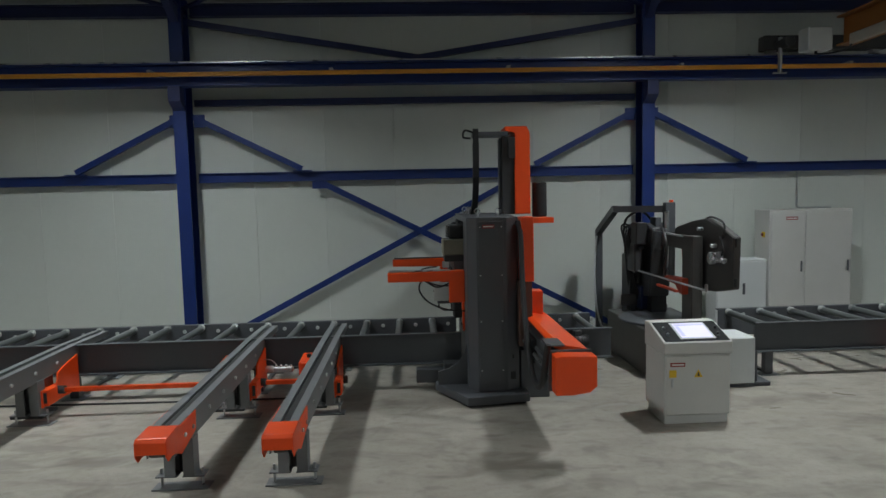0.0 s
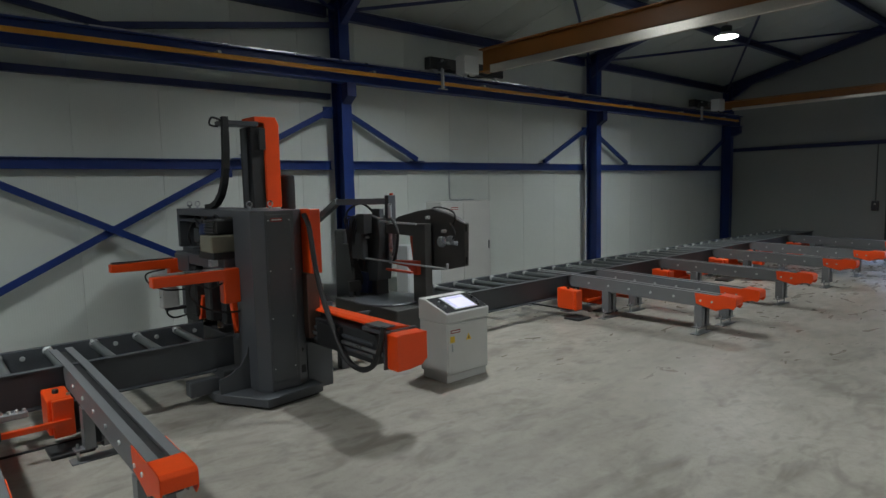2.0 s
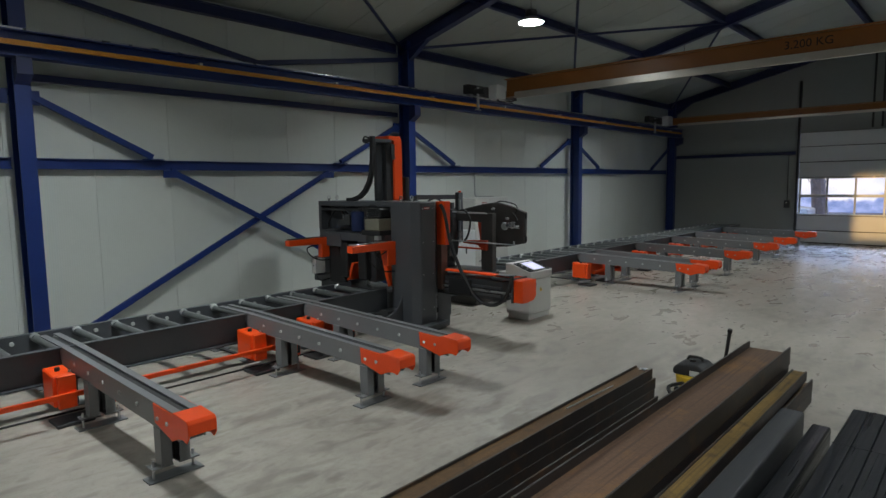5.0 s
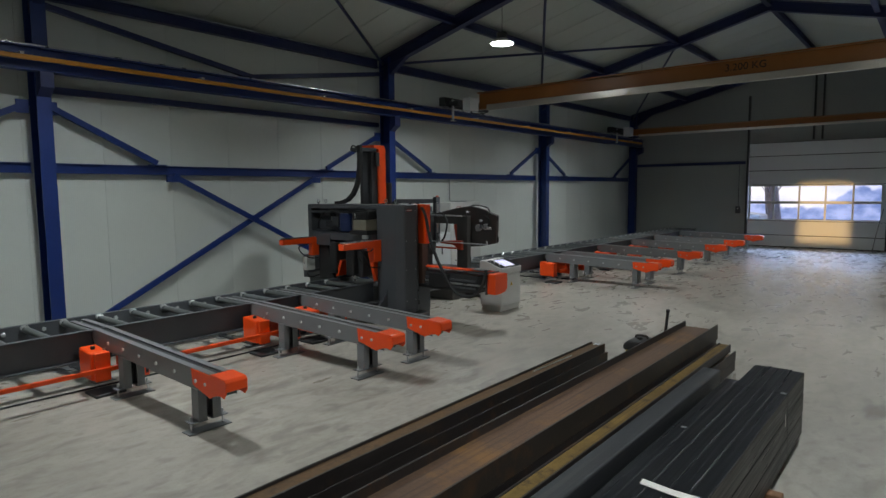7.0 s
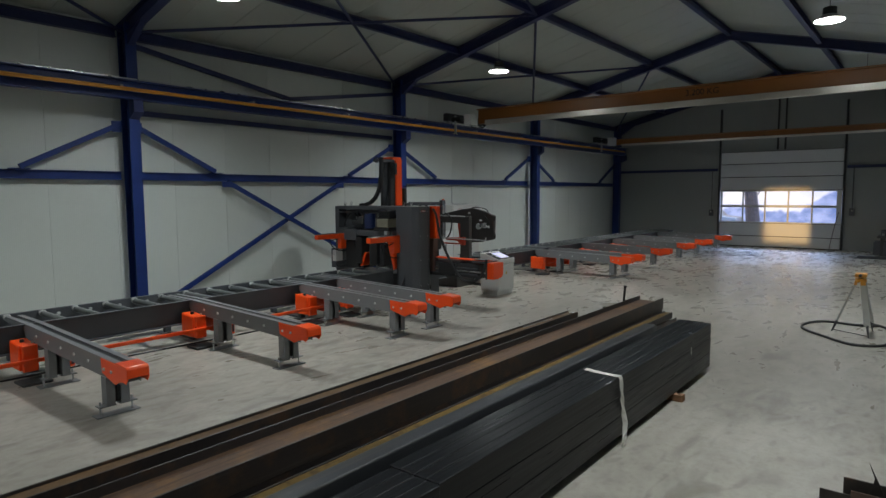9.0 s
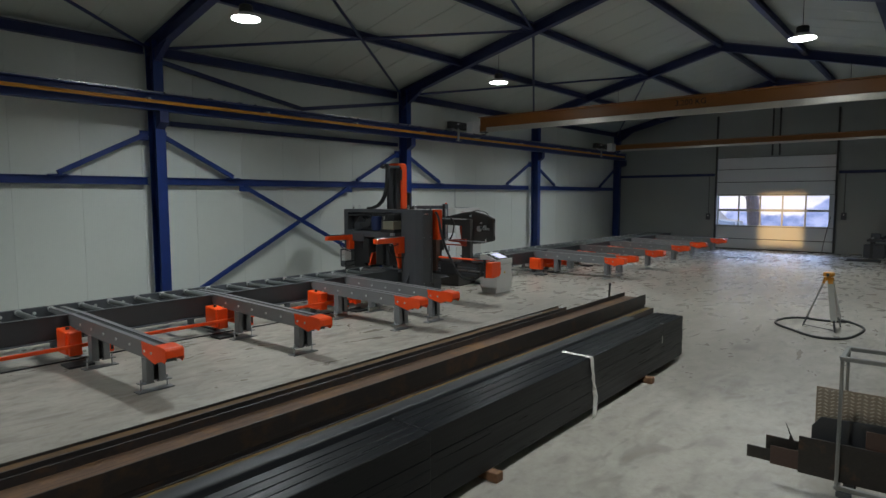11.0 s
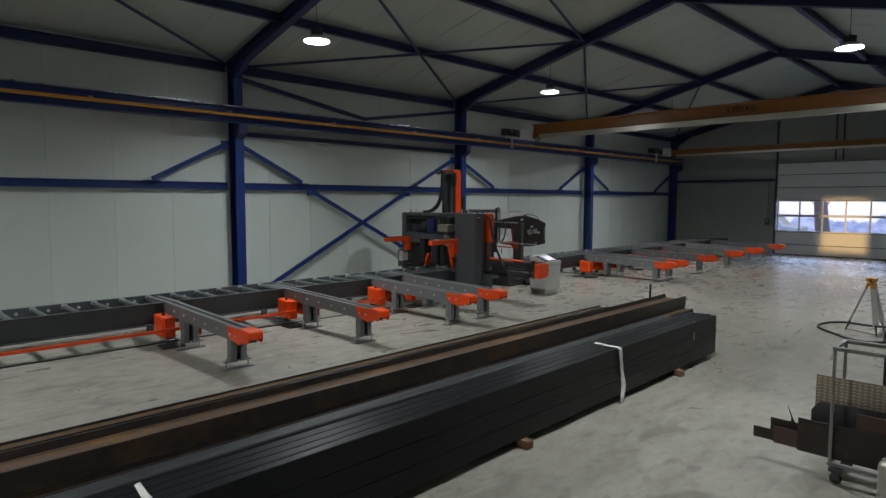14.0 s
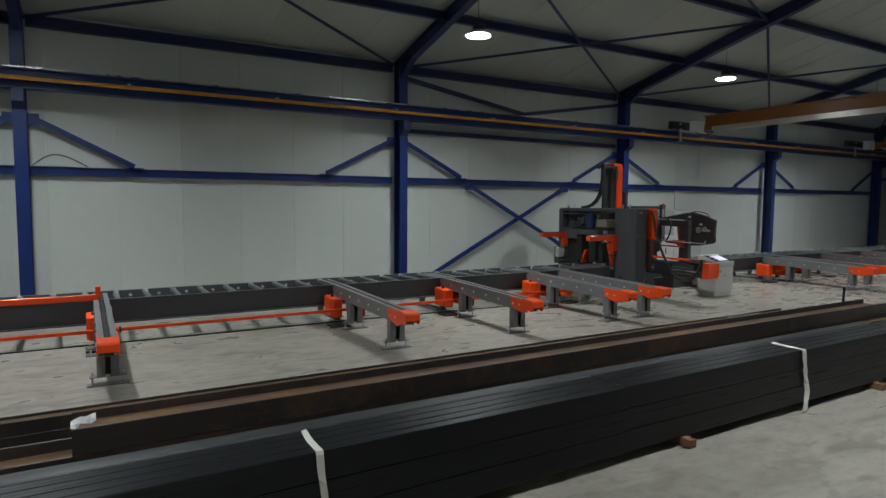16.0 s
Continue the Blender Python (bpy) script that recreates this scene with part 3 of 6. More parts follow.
# high-bay lamps
for x, y, z in LAMP_PLACES:
    h = thing("high_bay_lamp", (x, y, z), "round white high-bay lamp hanging from the rafter, lit", "lamp", "high-bay lamps")
    part("suspension", rod(B(), (x, y, z + 0.22), (x, y, roof_z(y) - 0.13), 0.006, 6), DARK, h)
    part("driver_housing", soft(rod(B(), (x, y, z + 0.10), (x, y, z + 0.23), 0.11, 20), 0.012), DARK, h)
    part("shade", rod(B(), (x, y, z + 0.01), (x, y, z + 0.10), 0.245, 28, 0.12), PALE, h)
    part("diffuser", rod(B(), (x, y, z), (x, y, z + 0.008), 0.228, 28), LAMPGLOW, h, "glowing white diffuser")
    d = bpy.data.lights.new("high_bay_light", "AREA")
    d.shape, d.size, d.energy, d.color, d.spread = "DISK", 0.44, LAMP_POWER * (1.08 if y > 3 else 0.90) * (0.85 if x > 8 else 1.0), LAMP_COLOR, radians(138)
    lo = new("high_bay_light", d)
    lo.location = (x, y, z - 0.006)

# ---- sectional door ----
door = thing("door_1", (EAST, (DOOR_Y0 + DOOR_Y1) / 2, 0), "closed grey sectional door with a band of glazing", "door", kind="structure")
LEVELS = [0.0, 0.45, 1.0, 1.7, 2.36, 2.91, 3.46, 3.97]
X0 = EAST - 0.02
for k, (za, zb) in enumerate(zip(LEVELS, LEVELS[1:])):
    if k in (2, 3):
        fr = B()
        n = 5
        wp = (DOOR_Y1 - DOOR_Y0 - 0.24) / n
        for i in range(n + 1):
            yy = DOOR_Y0 + 0.16 + i * wp
            box(fr, X0 - 0.05, X0, yy - 0.03, yy + 0.03, za + 0.004, zb - 0.004)
        box(fr, X0 - 0.046, X0 - 0.004, DOOR_Y0 + 0.02, DOOR_Y0 + 0.15, za + 0.004, zb - 0.004)
        box(fr, X0 - 0.048, X0 - 0.002, DOOR_Y0 + 0.02, DOOR_Y1 - 0.02, za + 0.004, za + 0.05)
        box(fr, X0 - 0.048, X0 - 0.002, DOOR_Y0 + 0.02, DOOR_Y1 - 0.02, zb - 0.05, zb - 0.004)
        w = part("window", fr, DOORSKIN, door, "glazed door section in a grey frame")
        for i in range(n):
            yy = DOOR_Y0 + 0.16 + i * wp
            p = part("pane", box(B(), X0 - 0.028, X0 - 0.024, yy + 0.03, yy + wp - 0.03, za + 0.05, zb - 0.05), GLASSY, w)
            p.visible_shadow = False
    else:
        part("panel", soft(box(B(), X0 - 0.05, X0, DOOR_Y0 + 0.02, DOOR_Y1 - 0.02, za + 0.014, zb - 0.014), 0.01), DOORSKIN, door)
        if k > 3:
            for yy in (DOOR_Y0 + 0.2, 2.35, 3.5, 4.65, DOOR_Y1 - 0.2):
                part("hinge", soft(box(B(), X0 - 0.062, X0 - 0.05, yy - 0.03, yy + 0.03, za - 0.04, za + 0.04), 0.003), GALV, door)
for za, zb in ((0.0, 1.02), (2.34, DOOR_TOP)):
    part("outer_skin", box(B(), X0 + 0.001, X0 + 0.018, DOOR_Y0 + 0.01, DOOR_Y1 - 0.01, za, zb), DARK, door)
part("section_joint", box(B(), X0 - 0.02, X0 - 0.004, DOOR_Y0 + 0.02, DOOR_Y1 - 0.02, 1.69, 1.71), DOORSKIN, door)
for yy in (DOOR_Y0 - 0.03, DOOR_Y1 + 0.03):
    part("guide_rail", soft(box(B(), EAST - 0.14, EAST - 0.005, yy - 0.035, yy + 0.035, 0, 5.8), 0.006), DARK, door, "dark vertical guide rail")
for yy in (3.35, 3.62):
    part("lift_track", box(B(), EAST - 0.1, EAST - 0.02, yy - 0.03, yy + 0.03, DOOR_TOP + 0.05, 6.6), DARK, door)
part("spring_shaft", rod(B(), (EAST - 0.1, DOOR_Y0, 4.75), (EAST - 0.1, DOOR_Y1, 4.75), 0.035, 10), DARK, door)
part("seal", box(B(), X0 - 0.055, X0 - 0.003, DOOR_Y0 + 0.02, DOOR_Y1 - 0.02, -0.004, 0.03), BLACK, door)
part("pull_cord", hose(B(), [(X0 - 0.12, DOOR_Y0 + 0.1, 1.5), (X0 - 0.18, DOOR_Y0 + 0.25, 0.7), (X0 - 0.25, DOOR_Y0 + 0.35, 0.02)], 0.012), DARK, door)
for ya, yb_ in ((DOOR_Y1 + 0.1, NORTH - 0.35), (SOUTH + 0.3, DOOR_Y0 - 0.1)):
    solid("end_wall_rail", h_bar(B(), (EAST - 0.1, ya, 3.25), (EAST - 0.1, yb_, 3.25), 0.12, 0.12, 0.012, 0.01), NAVY, "dark horizontal steel rail on the gable wall", "rail", "gable rails", "structure")
for yy, z in ((6.12, 1.4), (0.98, 1.5)):
    sb = thing("door_switch_box", (EAST, yy, z - 0.14), "small grey door control box on the wall", "switch box", "door controls")
    part("housing", soft(box(B(), EAST - 0.1, EAST, yy - 0.09, yy + 0.09, z - 0.14, z + 0.14), 0.008), GREY, sb)
    part("button", rod(B(), (EAST - 0.115, yy, z + 0.05), (EAST - 0.1, yy, z + 0.05), 0.025, 12), WHITE, sb)
    part("conduit", rod(B(), (EAST - 0.03, yy, z + 0.14), (EAST - 0.03, yy, 3.2), 0.015, 8), GREY, sb)

# ---- outside, seen through the glazing ----
solid("ground", box(B(), -400, 900, -500, 500, -0.5, -0.22), ASPHALT, "dark asphalt yard outside the hall", "ground", kind="structure")


# ---- roller conveyors ----
CY0, CY1, CTOP = 7.45, 8.48, 0.66
ARM_X = [-10.02, -6.32, -4.1, -1.98, -1.1, 6.5, 7.3, 9.52, 11.94, 13.95, 16.55]


def conveyor(x0, x1, first_roller, label):
    c = thing("roller_conveyor", ((x0 + x1) / 2, (CY0 + CY1) / 2, 0), label, "conveyor", "roller conveyors")
    for y, side in ((CY0, 1), (CY1, -1)):
        bm = prism(B(), [(y, CTOP - 0.36), (y + side * 0.075, CTOP - 0.36), (y + side * 0.075, CTOP), (y, CTOP), (y, CTOP - 0.014), (y + side * 0.063, CTOP - 0.018), (y + side * 0.063, CTOP - 0.342), (y, CTOP - 0.346)], "x", x0, x1)
        part("side_beam", bm, CONVEYOR, c)
    n = int((x1 - first_roller - 0.1) / 0.43) + 1
    rl = cap = None
    for k in range(n):
        x = first_roller + k * 0.43
        if rl is None:
            rl = part("roller", rod(B(), (x, CY0 + 0.085, CTOP - 0.045), (x, CY1 - 0.085, CTOP - 0.045), 0.041, 16), ROLLER, c, smooth=True)
            cap = part("bearing", soft(rod(B(), (x, CY1 - 0.13, CTOP - 0.035), (x, CY1 - 0.07, CTOP - 0.035), 0.050, 14), 0.014), BEARING, c, "bright bearing housing", smooth=True)
            bolt = part("bolt_head", soft(rod(B(), (x + 0.21, CY1 - 0.09, CTOP - 0.08), (x + 0.21, CY1 - 0.073, CTOP - 0.08), 0.026, 10), 0.004), BEARING, c)
        else:
            again(rl, (0.43 * k, 0, 0)), again(cap, (0.43 * k, 0, 0)), again(bolt, (0.43 * k, 0, 0))
    for x in [x0 + 0.2] + [a for a in ARM_X if x0 + 0.5 < a < x1 - 0.2]:
        for y in (CY0 + 0.12, CY1 - 0.05):
            part("leg", soft(box(B(), x - 0.05, x + 0.05, y - 0.04, y + 0.04, 0.012, CTOP - 0.36), 0.004), GREY, c)
            part("foot", soft(box(B(), x - 0.12, x + 0.12, y - 0.1, y + 0.1, 0, 0.012), 0.003), ARMGREY, c)
        part("floor_tie", soft(box(B(), x - 0.03, x + 0.03, CY0 + 0.16, CY1 - 0.09, 0.012, 0.03), 0.003), DARK, c)
    return c


conveyor(-15.2, 0.42, -14.95, "long dark grey roller conveyor feeding the drill")
conveyor(3.98, 18.45, 4.12, "long dark grey roller conveyor behind the saw")
conveyor(1.35, 2.22, 1.6, "short dark grey roller table between drill and saw")


# ---- cross transfers ----
def cross_transfer():
    """One transfer arm about x = 0, from the conveyor out to its orange end cap."""
    a = thing("cross_transfer", (0, 6.5, 0), "grey chain transfer arm with orange end cap on two legs", "transfer arm", "cross transfers")
    ARM = 0.55
    def top(y):
        return 0.597 + (min(y, 7.45) - 4.9) * 0.027
    for d in (-1, 1):
        bm = prism(B(), [(4.78, top(4.78) - 0.2), (4.78, top(4.78)), (7.45, top(7.45)), (8.2, top(8.2)), (8.2, top(8.2) - 0.06), (7.53, top(7.5) - 0.09), (7.44, top(7.44) - 0.2)], "x", d * 0.087, d * 0.099)
        prism(bm, [(4.84, top(4.84) - 0.012), (4.84, top(4.84) + 0.001), (7.45, top(7.45) + 0.001), (8.2, top(8.2) + 0.001), (8.2, top(8.2) - 0.012), (7.45, top(7.45) - 0.012)], "x", d * 0.034, d * 0.100)
        prism(bm, [(4.86, top(4.86) - 0.199), (7.43, top(7.43) - 0.199), (7.43, top(7.43) - 0.187), (4.86, top(4.86) - 0.187)], "x", d * 0.034, d * 0.087)
        part("channel", bm, ARMGREY, a)
        for k in range(5):
            y = 5.55 + k * 0.38
            part("bolt_head", rod(B(), (d * 0.099, y, top(y) - 0.1), (d * 0.114, y, top(y) - 0.1), 0.019, 8), BEARING, a)
    part("chain", prism(B(), [(4.9, top(4.9) - 0.05), (7.45, top(7.45) - 0.05), (8.1, top(8.1) - 0.05), (8.1, top(8.1) - 0.014), (7.45, top(7.45) - 0.014), (4.9, top(4.9) - 0.014)], "x", -0.026, 0.026), BLACK, a, "black roller chain in the slot")
    ARM = 0.588
    bm = B()
    prism(bm, [(4.62, ARM - 0.105), (4.62, ARM - 0.018), (4.645, ARM + 0.006), (4.86, ARM + 0.022), (4.86, ARM + 0.012), (4.66, ARM - 0.004), (4.635, ARM - 0.03), (4.635, ARM - 0.105)], "x", -0.111, 0.111)
    for d in (-1, 1):
        prism(bm, [(4.62, ARM - 0.12), (4.62, ARM - 0.018), (4.645, ARM + 0.006), (4.86, ARM + 0.022), (4.90, ARM + 0.006), (5.22, ARM + 0.016), (5.20, ARM - 0.14), (4.90, ARM - 0.215), (4.80, ARM - 0.17), (4.72, ARM - 0.155), (4.66, ARM - 0.17)], "x", d * 0.100, d * 0.111)
    cap = part("end_cap", soft(bm, 0.004), ORANGE, a, "orange sheet-metal end cap")
    part("sprocket", rod(B(), (-0.05, 4.76, ARM - 0.12), (0.05, 4.76, ARM - 0.12), 0.055, 14), DARK, a)
    for d in (-1, 1):
        for y in (4.96, 5.13):
            part("bolt_head", soft(rod(B(), (d * 0.111, y, ARM - 0.09), (d * 0.126, y, ARM - 0.09), 0.018, 8), 0.004), BEARING, cap)
    for y in (5.16, 6.74):
        for d in (-1, 1):
            x0, x1 = d * 0.03, d * 0.115
            lg = part("leg", prism(B(), [(x0, y - 0.06), (x1, y - 0.06), (x1, y + 0.06), (x0, y + 0.06), (x0, y + 0.05), (x1 - d * 0.012, y + 0.05), (x1 - d * 0.012, y - 0.05), (x0, y - 0.05)], "z", 0.105, top(y) - 0.19), ARMGREY, a)
            part("leg_flange", soft(box(B(), d * 0.02, d * 0.19, y - 0.06, y + 0.06, 0.10, 0.112), 0.003), ARMGREY, a)
            part("levelling_bolt", rod(B(), (d * 0.16, y, 0.01), (d * 0.16, y, 0.155), 0.011, 8), STEEL, a)
        part("leg_web", box(B(), -0.03, 0.03, y + 0.035, y + 0.05, 0.11, top(y) - 0.2), DARK, a)
        part("base_plate", soft(box(B(), -0.22, 0.22, y - 0.07, y + 0.07, 0, 0.012), 0.003), ARMGREY, a)
    drv = part("drive_box", soft(prism(B(), [(7.04, 0.17), (7.36, 0.17), (7.36, 0.51), (7.04, 0.48)], "x", -0.31, -0.12), 0.012), ORANGE, a, "orange chain drive housing")
    part("cover_flange", soft(box(B(), -0.28, -0.118, 6.99, 7.04, 0.155, 0.48), 0.006), ORANGE, drv)
    part("shaft_hub", soft(rod(B(), (0.135, 6.97, 0.29), (0.23, 6.97, 0.29), 0.045, 12), 0.008), DARK, a)
    part("cover_knob", soft(rod(B(), (-0.22, 7.2, 0.49), (-0.22, 7.2, 0.53), 0.026, 10), 0.006), DARK, drv)
    part("cover_screw", soft(rod(B(), (-0.14, 7.1, 0.48), (-0.14, 7.1, 0.505), 0.016, 8), 0.003), STEEL, drv)
    part("drip_tray", soft(box(B(), -0.33, 0.0, 6.9, 7.2, 0.0, 0.03), 0.004), DARK, drv)
    part("drive_plate", soft(prism(B(), [(6.72, 0.17), (7.42, 0.17), (7.42, 0.57), (7.12, 0.50), (7.02, 0.46), (7.0, 0.36), (6.72, 0.35)], "x", 0.112, 0.13), 0.004), ORANGE, a)
    part("idler_box", soft(box(B(), 0.13, 0.19, 6.72, 6.90, 0.19, 0.36), 0.008), ORANGE, a)
    # Black plate on the solid idler box, painting the dark inside of a hole.
    part("idler_hole", box(B(), 0.145, 0.178, 6.716, 6.72, 0.22, 0.33), BLACK, a)
    return a


arm = cross_transfer()
for x in ARM_X[1:]:
    twin = copy_thing(arm, pose(x, 6.5, 0))
    if x > 6:                            # the outfeed arms carry their drives further off
        for piece in twin.children:
            if piece.name.startswith("drive_box"):
                piece.location.x -= 0.28
arm.location.x = ARM_X[0]
for piece in arm.children:
    if piece.name.startswith("drive_box"):
        piece.location.x += 0.11
solid("floor_cable", hose(B(), [(-15.2, 7.42, 0.012), (-9, 7.4, 0.012), (-5.6, 7.36, 0.012), (-2.8, 7.27, 0.012), (-1.0, 7.25, 0.012)], 0.012, 6), BLACK, "thin black cable lying along the conveyor on the floor", "cable")
for xa, xb in ((-15.0, -1.25), (6.2, 16.4)):
    solid("drive_shaft", bar(B(), (xa, 6.97, 0.29), (xb, 6.97, 0.29), 0.045, 0.045), ORANGE, "long orange drive shaft linking the transfer arms", "drive shaft", "drive shafts")
st = thing("material_stop", (-11.5, CY0 + 0.03, CTOP), "orange material stop bar lying along the conveyor edge", "stop bar")
part("stop_bar", soft(box(B(), -14.0, -10.02, CY0 - 0.01, CY0 + 0.06, CTOP, CTOP + 0.085), 0.006), ORANGE, st)
part("stop_plate", soft(box(B(), -10.09, -10.02, CY0 - 0.02, CY0 + 0.07, CTOP + 0.085, CTOP + 0.2), 0.006), ORANGE, st)


val = thing("air_valve", (-1.66, 7.30, 0.30), "bright metal air valve with a thin hose on the conveyor beam", "valve")
part("cylinder", soft(rod(B(), (-1.83, 7.30, 0.345), (-1.74, 7.30, 0.34), 0.042, 16), 0.008), BEARING, val, smooth=True)
part("valve_body", soft(box(B(), -1.74, -1.52, 7.27, 7.33, 0.31, 0.365), 0.008), GALV, val)
for k_ in range(4):
    part("fitting", soft(rod(B(), (-1.71 + k_ * 0.055, 7.30, 0.365), (-1.71 + k_ * 0.055, 7.30, 0.39), 0.014, 10), 0.003), BEARING, val)
part("bracket", soft(box(B(), -1.66, -1.60, 7.33, 7.512, 0.315, 0.33), 0.003), GREY, val)
part("air_hose", hose(B(), [(-1.71, 7.30, 0.39), (-1.76, 7.31, 0.44), (-1.84, 7.33, 0.45), (-1.90, 7.36, 0.40), (-1.93, 7.40, 0.33)], 0.006, 6), GALV, val)


# ---- drilling machine ----
def label_plate(parent, x0, x1, y, z0, z1):
    """A small red maker's plate on a face towards -y, with a pale bar in place of its lettering."""
    p = part("maker_plate", soft(box(B(), x0, x1, y - 0.003, y, z0, z1), 0.001), RED, parent, "small red maker's plate")
    part("lettering_bar", box(B(), x0 + 0.012, x1 - 0.012, y - 0.0045, y - 0.003, z0 + (z1 - z0) * 0.35, z0 + (z1 - z0) * 0.65), WHITE, p)


def ring_bolt(parent, x, y, z):
    bm = B()
    rod(bm, (x, y, z), (x, y, z + 0.03), 0.016, 8)
    hose(bm, [(x + 0.03 * math.sin(a), y, z + 0.06 + 0.03 * -math.cos(a)) for a in [k * math.pi / 5 for k in range(11)]], 0.009, 6, 2)
    part("ring_bolt", bm, STEEL, parent, "bright lifting eye bolt", True)


drill = thing("drilling_machine", (0.75, 8.0, 0), "grey and orange gantry drilling machine standing over the conveyor", "drilling machine")
bm = prism(B(), [(0.10, 7.28), (0.42, 6.70), (1.10, 6.78), (1.10, 7.62), (0.10, 7.62)], "z", 0.03, 0.12)
part("base", soft(bm, 0.008), GREY, drill)
part("base_shim", prism(B(), [(0.14, 7.3), (0.44, 6.74), (1.06, 6.82), (1.06, 7.58), (0.14, 7.58)], "z", 0, 0.03), BLACK, drill)
part("gusset", prism(B(), [(0.47, 0.12), (0.47, 0.62), (0.43, 0.48), (0.36, 0.38), (0.26, 0.31), (0.13, 0.27), (0.13, 0.12)], "y", 7.20, 7.23), GREY, drill, "curved base gusset plate")
part("base_block", soft(box(B(), 0.2, 0.46, 7.26, 7.46, 0.12, 0.34), 0.008), DARK, drill)
part("stub_beam", soft(box(B(), -0.12, 0.2, 7.36, 7.5, 0.10, 0.26), 0.008), GREY, drill)
col = part("near_column", soft(prism(B(), [(0.46, 7.0), (0.56, 6.88), (0.88, 6.88), (1.02, 6.97), (1.02, 7.44), (0.46, 7.44)], "z", 0.12, 2.02), 0.006), GREY, drill)
part("column_cover", soft(box(B(), 0.575, 0.845, 6.868, 6.88, 0.22, 1.98), 0.003), GREY, col)
for z in (0.36, 0.9, 1.4, 1.92):
    for x in (0.595, 0.825):
        part("cover_screw", rod(B(), (x, 6.863, z), (x, 6.868, z), 0.008, 8), STEEL, col)
label_plate(col, 0.62, 0.75, 6.868, 1.905, 1.945)
part("cable_port", box(B(), 0.875, 0.965, 6.90, 6.935, 0.25, 0.33), BLACK, col)
part("side_port", rod(B(), (0.93, 6.915, 0.50), (0.93, 6.93, 0.50), 0.025, 12), BLACK, col)
guard = part("orange_guard", soft(box(B(), 1.03, 1.16, 6.80, 7.08, 1.33, 2.02), 0.008), ORANGE, drill, "tall orange guide guard")
part("guide_way", soft(box(B(), 1.0, 1.15, 6.86, 7.06, 0.62, 1.33), 0.006), BROWN, drill)
part("far_column", soft(box(B(), 0.55, 0.98, 8.98, 9.36, 0.0, 1.52), 0.008), GREY, drill)
# gantry head: a box open towards the infeed
hd = B()
box(hd, 0.5, 1.05, 7.44, 9.36, 1.94, 2.02)
box(hd, 0.93, 1.05, 7.44, 9.36, 1.30, 1.94)
box(hd, 0.5, 0.93, 9.28, 9.36, 1.52, 1.94)
part("gantry_head", soft(hd, 0.006), GREY, drill)
part("head_lining", box(B(), 0.70, 0.715, 7.46, 9.26, 1.52, 1.93), GREY, drill)
mag = part("tool_magazine", soft(box(B(), 0.29, 0.60, 7.50, 7.80, 1.765, 1.93), 0.02), BLACK, drill, "black drill magazine over the gearbox")
for k in range(5):
    part("magazine_rib", soft(box(B(), 0.268, 0.292, 7.51, 7.79, 1.785 + k * 0.03, 1.80 + k * 0.03), 0.004), DARK, mag)
part("head_ledge", soft(box(B(), 0.50, 0.56, 7.44, 9.28, 1.86, 1.90), 0.004), DARK, drill)
part("cross_slide", soft(box(B(), 0.35, 0.93, 7.46, 9.02, 1.37, 1.50), 0.006), GREY, drill)
part("slide_end", soft(box(B(), 0.34, 0.46, 8.55, 9.05, 1.26, 1.47), 0.006), GREY, drill)
part("spindle_gearbox", soft(box(B(), 0.22, 0.62, 7.46, 7.79, 1.575, 1.76), 0.014), BEIGE, drill, "beige gearbox of the drill spindle")
part("gearbox_foot", soft(box(B(), 0.24, 0.68, 7.46, 7.90, 1.50, 1.575), 0.006), BLACK, drill)
part("spindle_motor", soft(rod(B(), (0.55, 8.30, 1.52), (0.55, 8.30, 1.86), 0.14, 18), 0.014), MOTORBLUE, drill, "blue spindle motor", True)
for k in range(7):
    a = k * 2 * math.pi / 7
    part("drill_tool", rod(B(), (0.42 + 0.06 * math.cos(a), 7.90 + 0.06 * math.sin(a), 1.70), (0.42 + 0.06 * math.cos(a), 7.90 + 0.06 * math.sin(a), 1.86), 0.018, 8), DARK if k % 2 else STEEL, drill)
part("tool_turret", soft(rod(B(), (0.42, 7.90, 1.575), (0.42, 7.90, 1.78), 0.09, 14), 0.008), DARK, drill)
for pts in ([(0.42, 7.9, 1.88), (0.36, 7.78, 1.92), (0.36, 7.66, 1.82), (0.4, 7.6, 1.76)], [(0.48, 8.0, 1.9), (0.42, 7.84, 1.97), (0.42, 7.62, 1.9), (0.5, 7.5, 1.7)], [(0.5, 8.2, 1.86), (0.38, 8.1, 1.93), (0.38, 7.95, 1.86)]):
    part("cable", hose(B(), pts, 0.011, 6), BLACK, drill)
# hold-down arms
a = part("clamp_arm", soft(prism(B(), [(-0.42, 1.29), (0.28, 1.29), (0.28, 1.04), (0.46, 1.04), (0.46, 1.41), (-0.42, 1.395)], "y", 7.33, 7.455), 0.008), ORANGE, drill, "orange hold-down clamp arm")
part("slide_strip", soft(box(B(), -0.40, 0.30, 7.35, 7.435, 1.405, 1.418), 0.003), STEEL, a)
a = part("clamp_arm", soft(prism(B(), [(-0.42, 1.30), (0.24, 1.29), (0.24, 1.06), (0.40, 1.06), (0.40, 1.41), (-0.42, 1.395)], "y", 8.94, 9.06), 0.008), ORANGE, drill, "orange hold-down clamp arm")
part("slide_strip", soft(box(B(), -0.40, 0.30, 8.96, 9.04, 1.405, 1.418), 0.003), DARK, a)
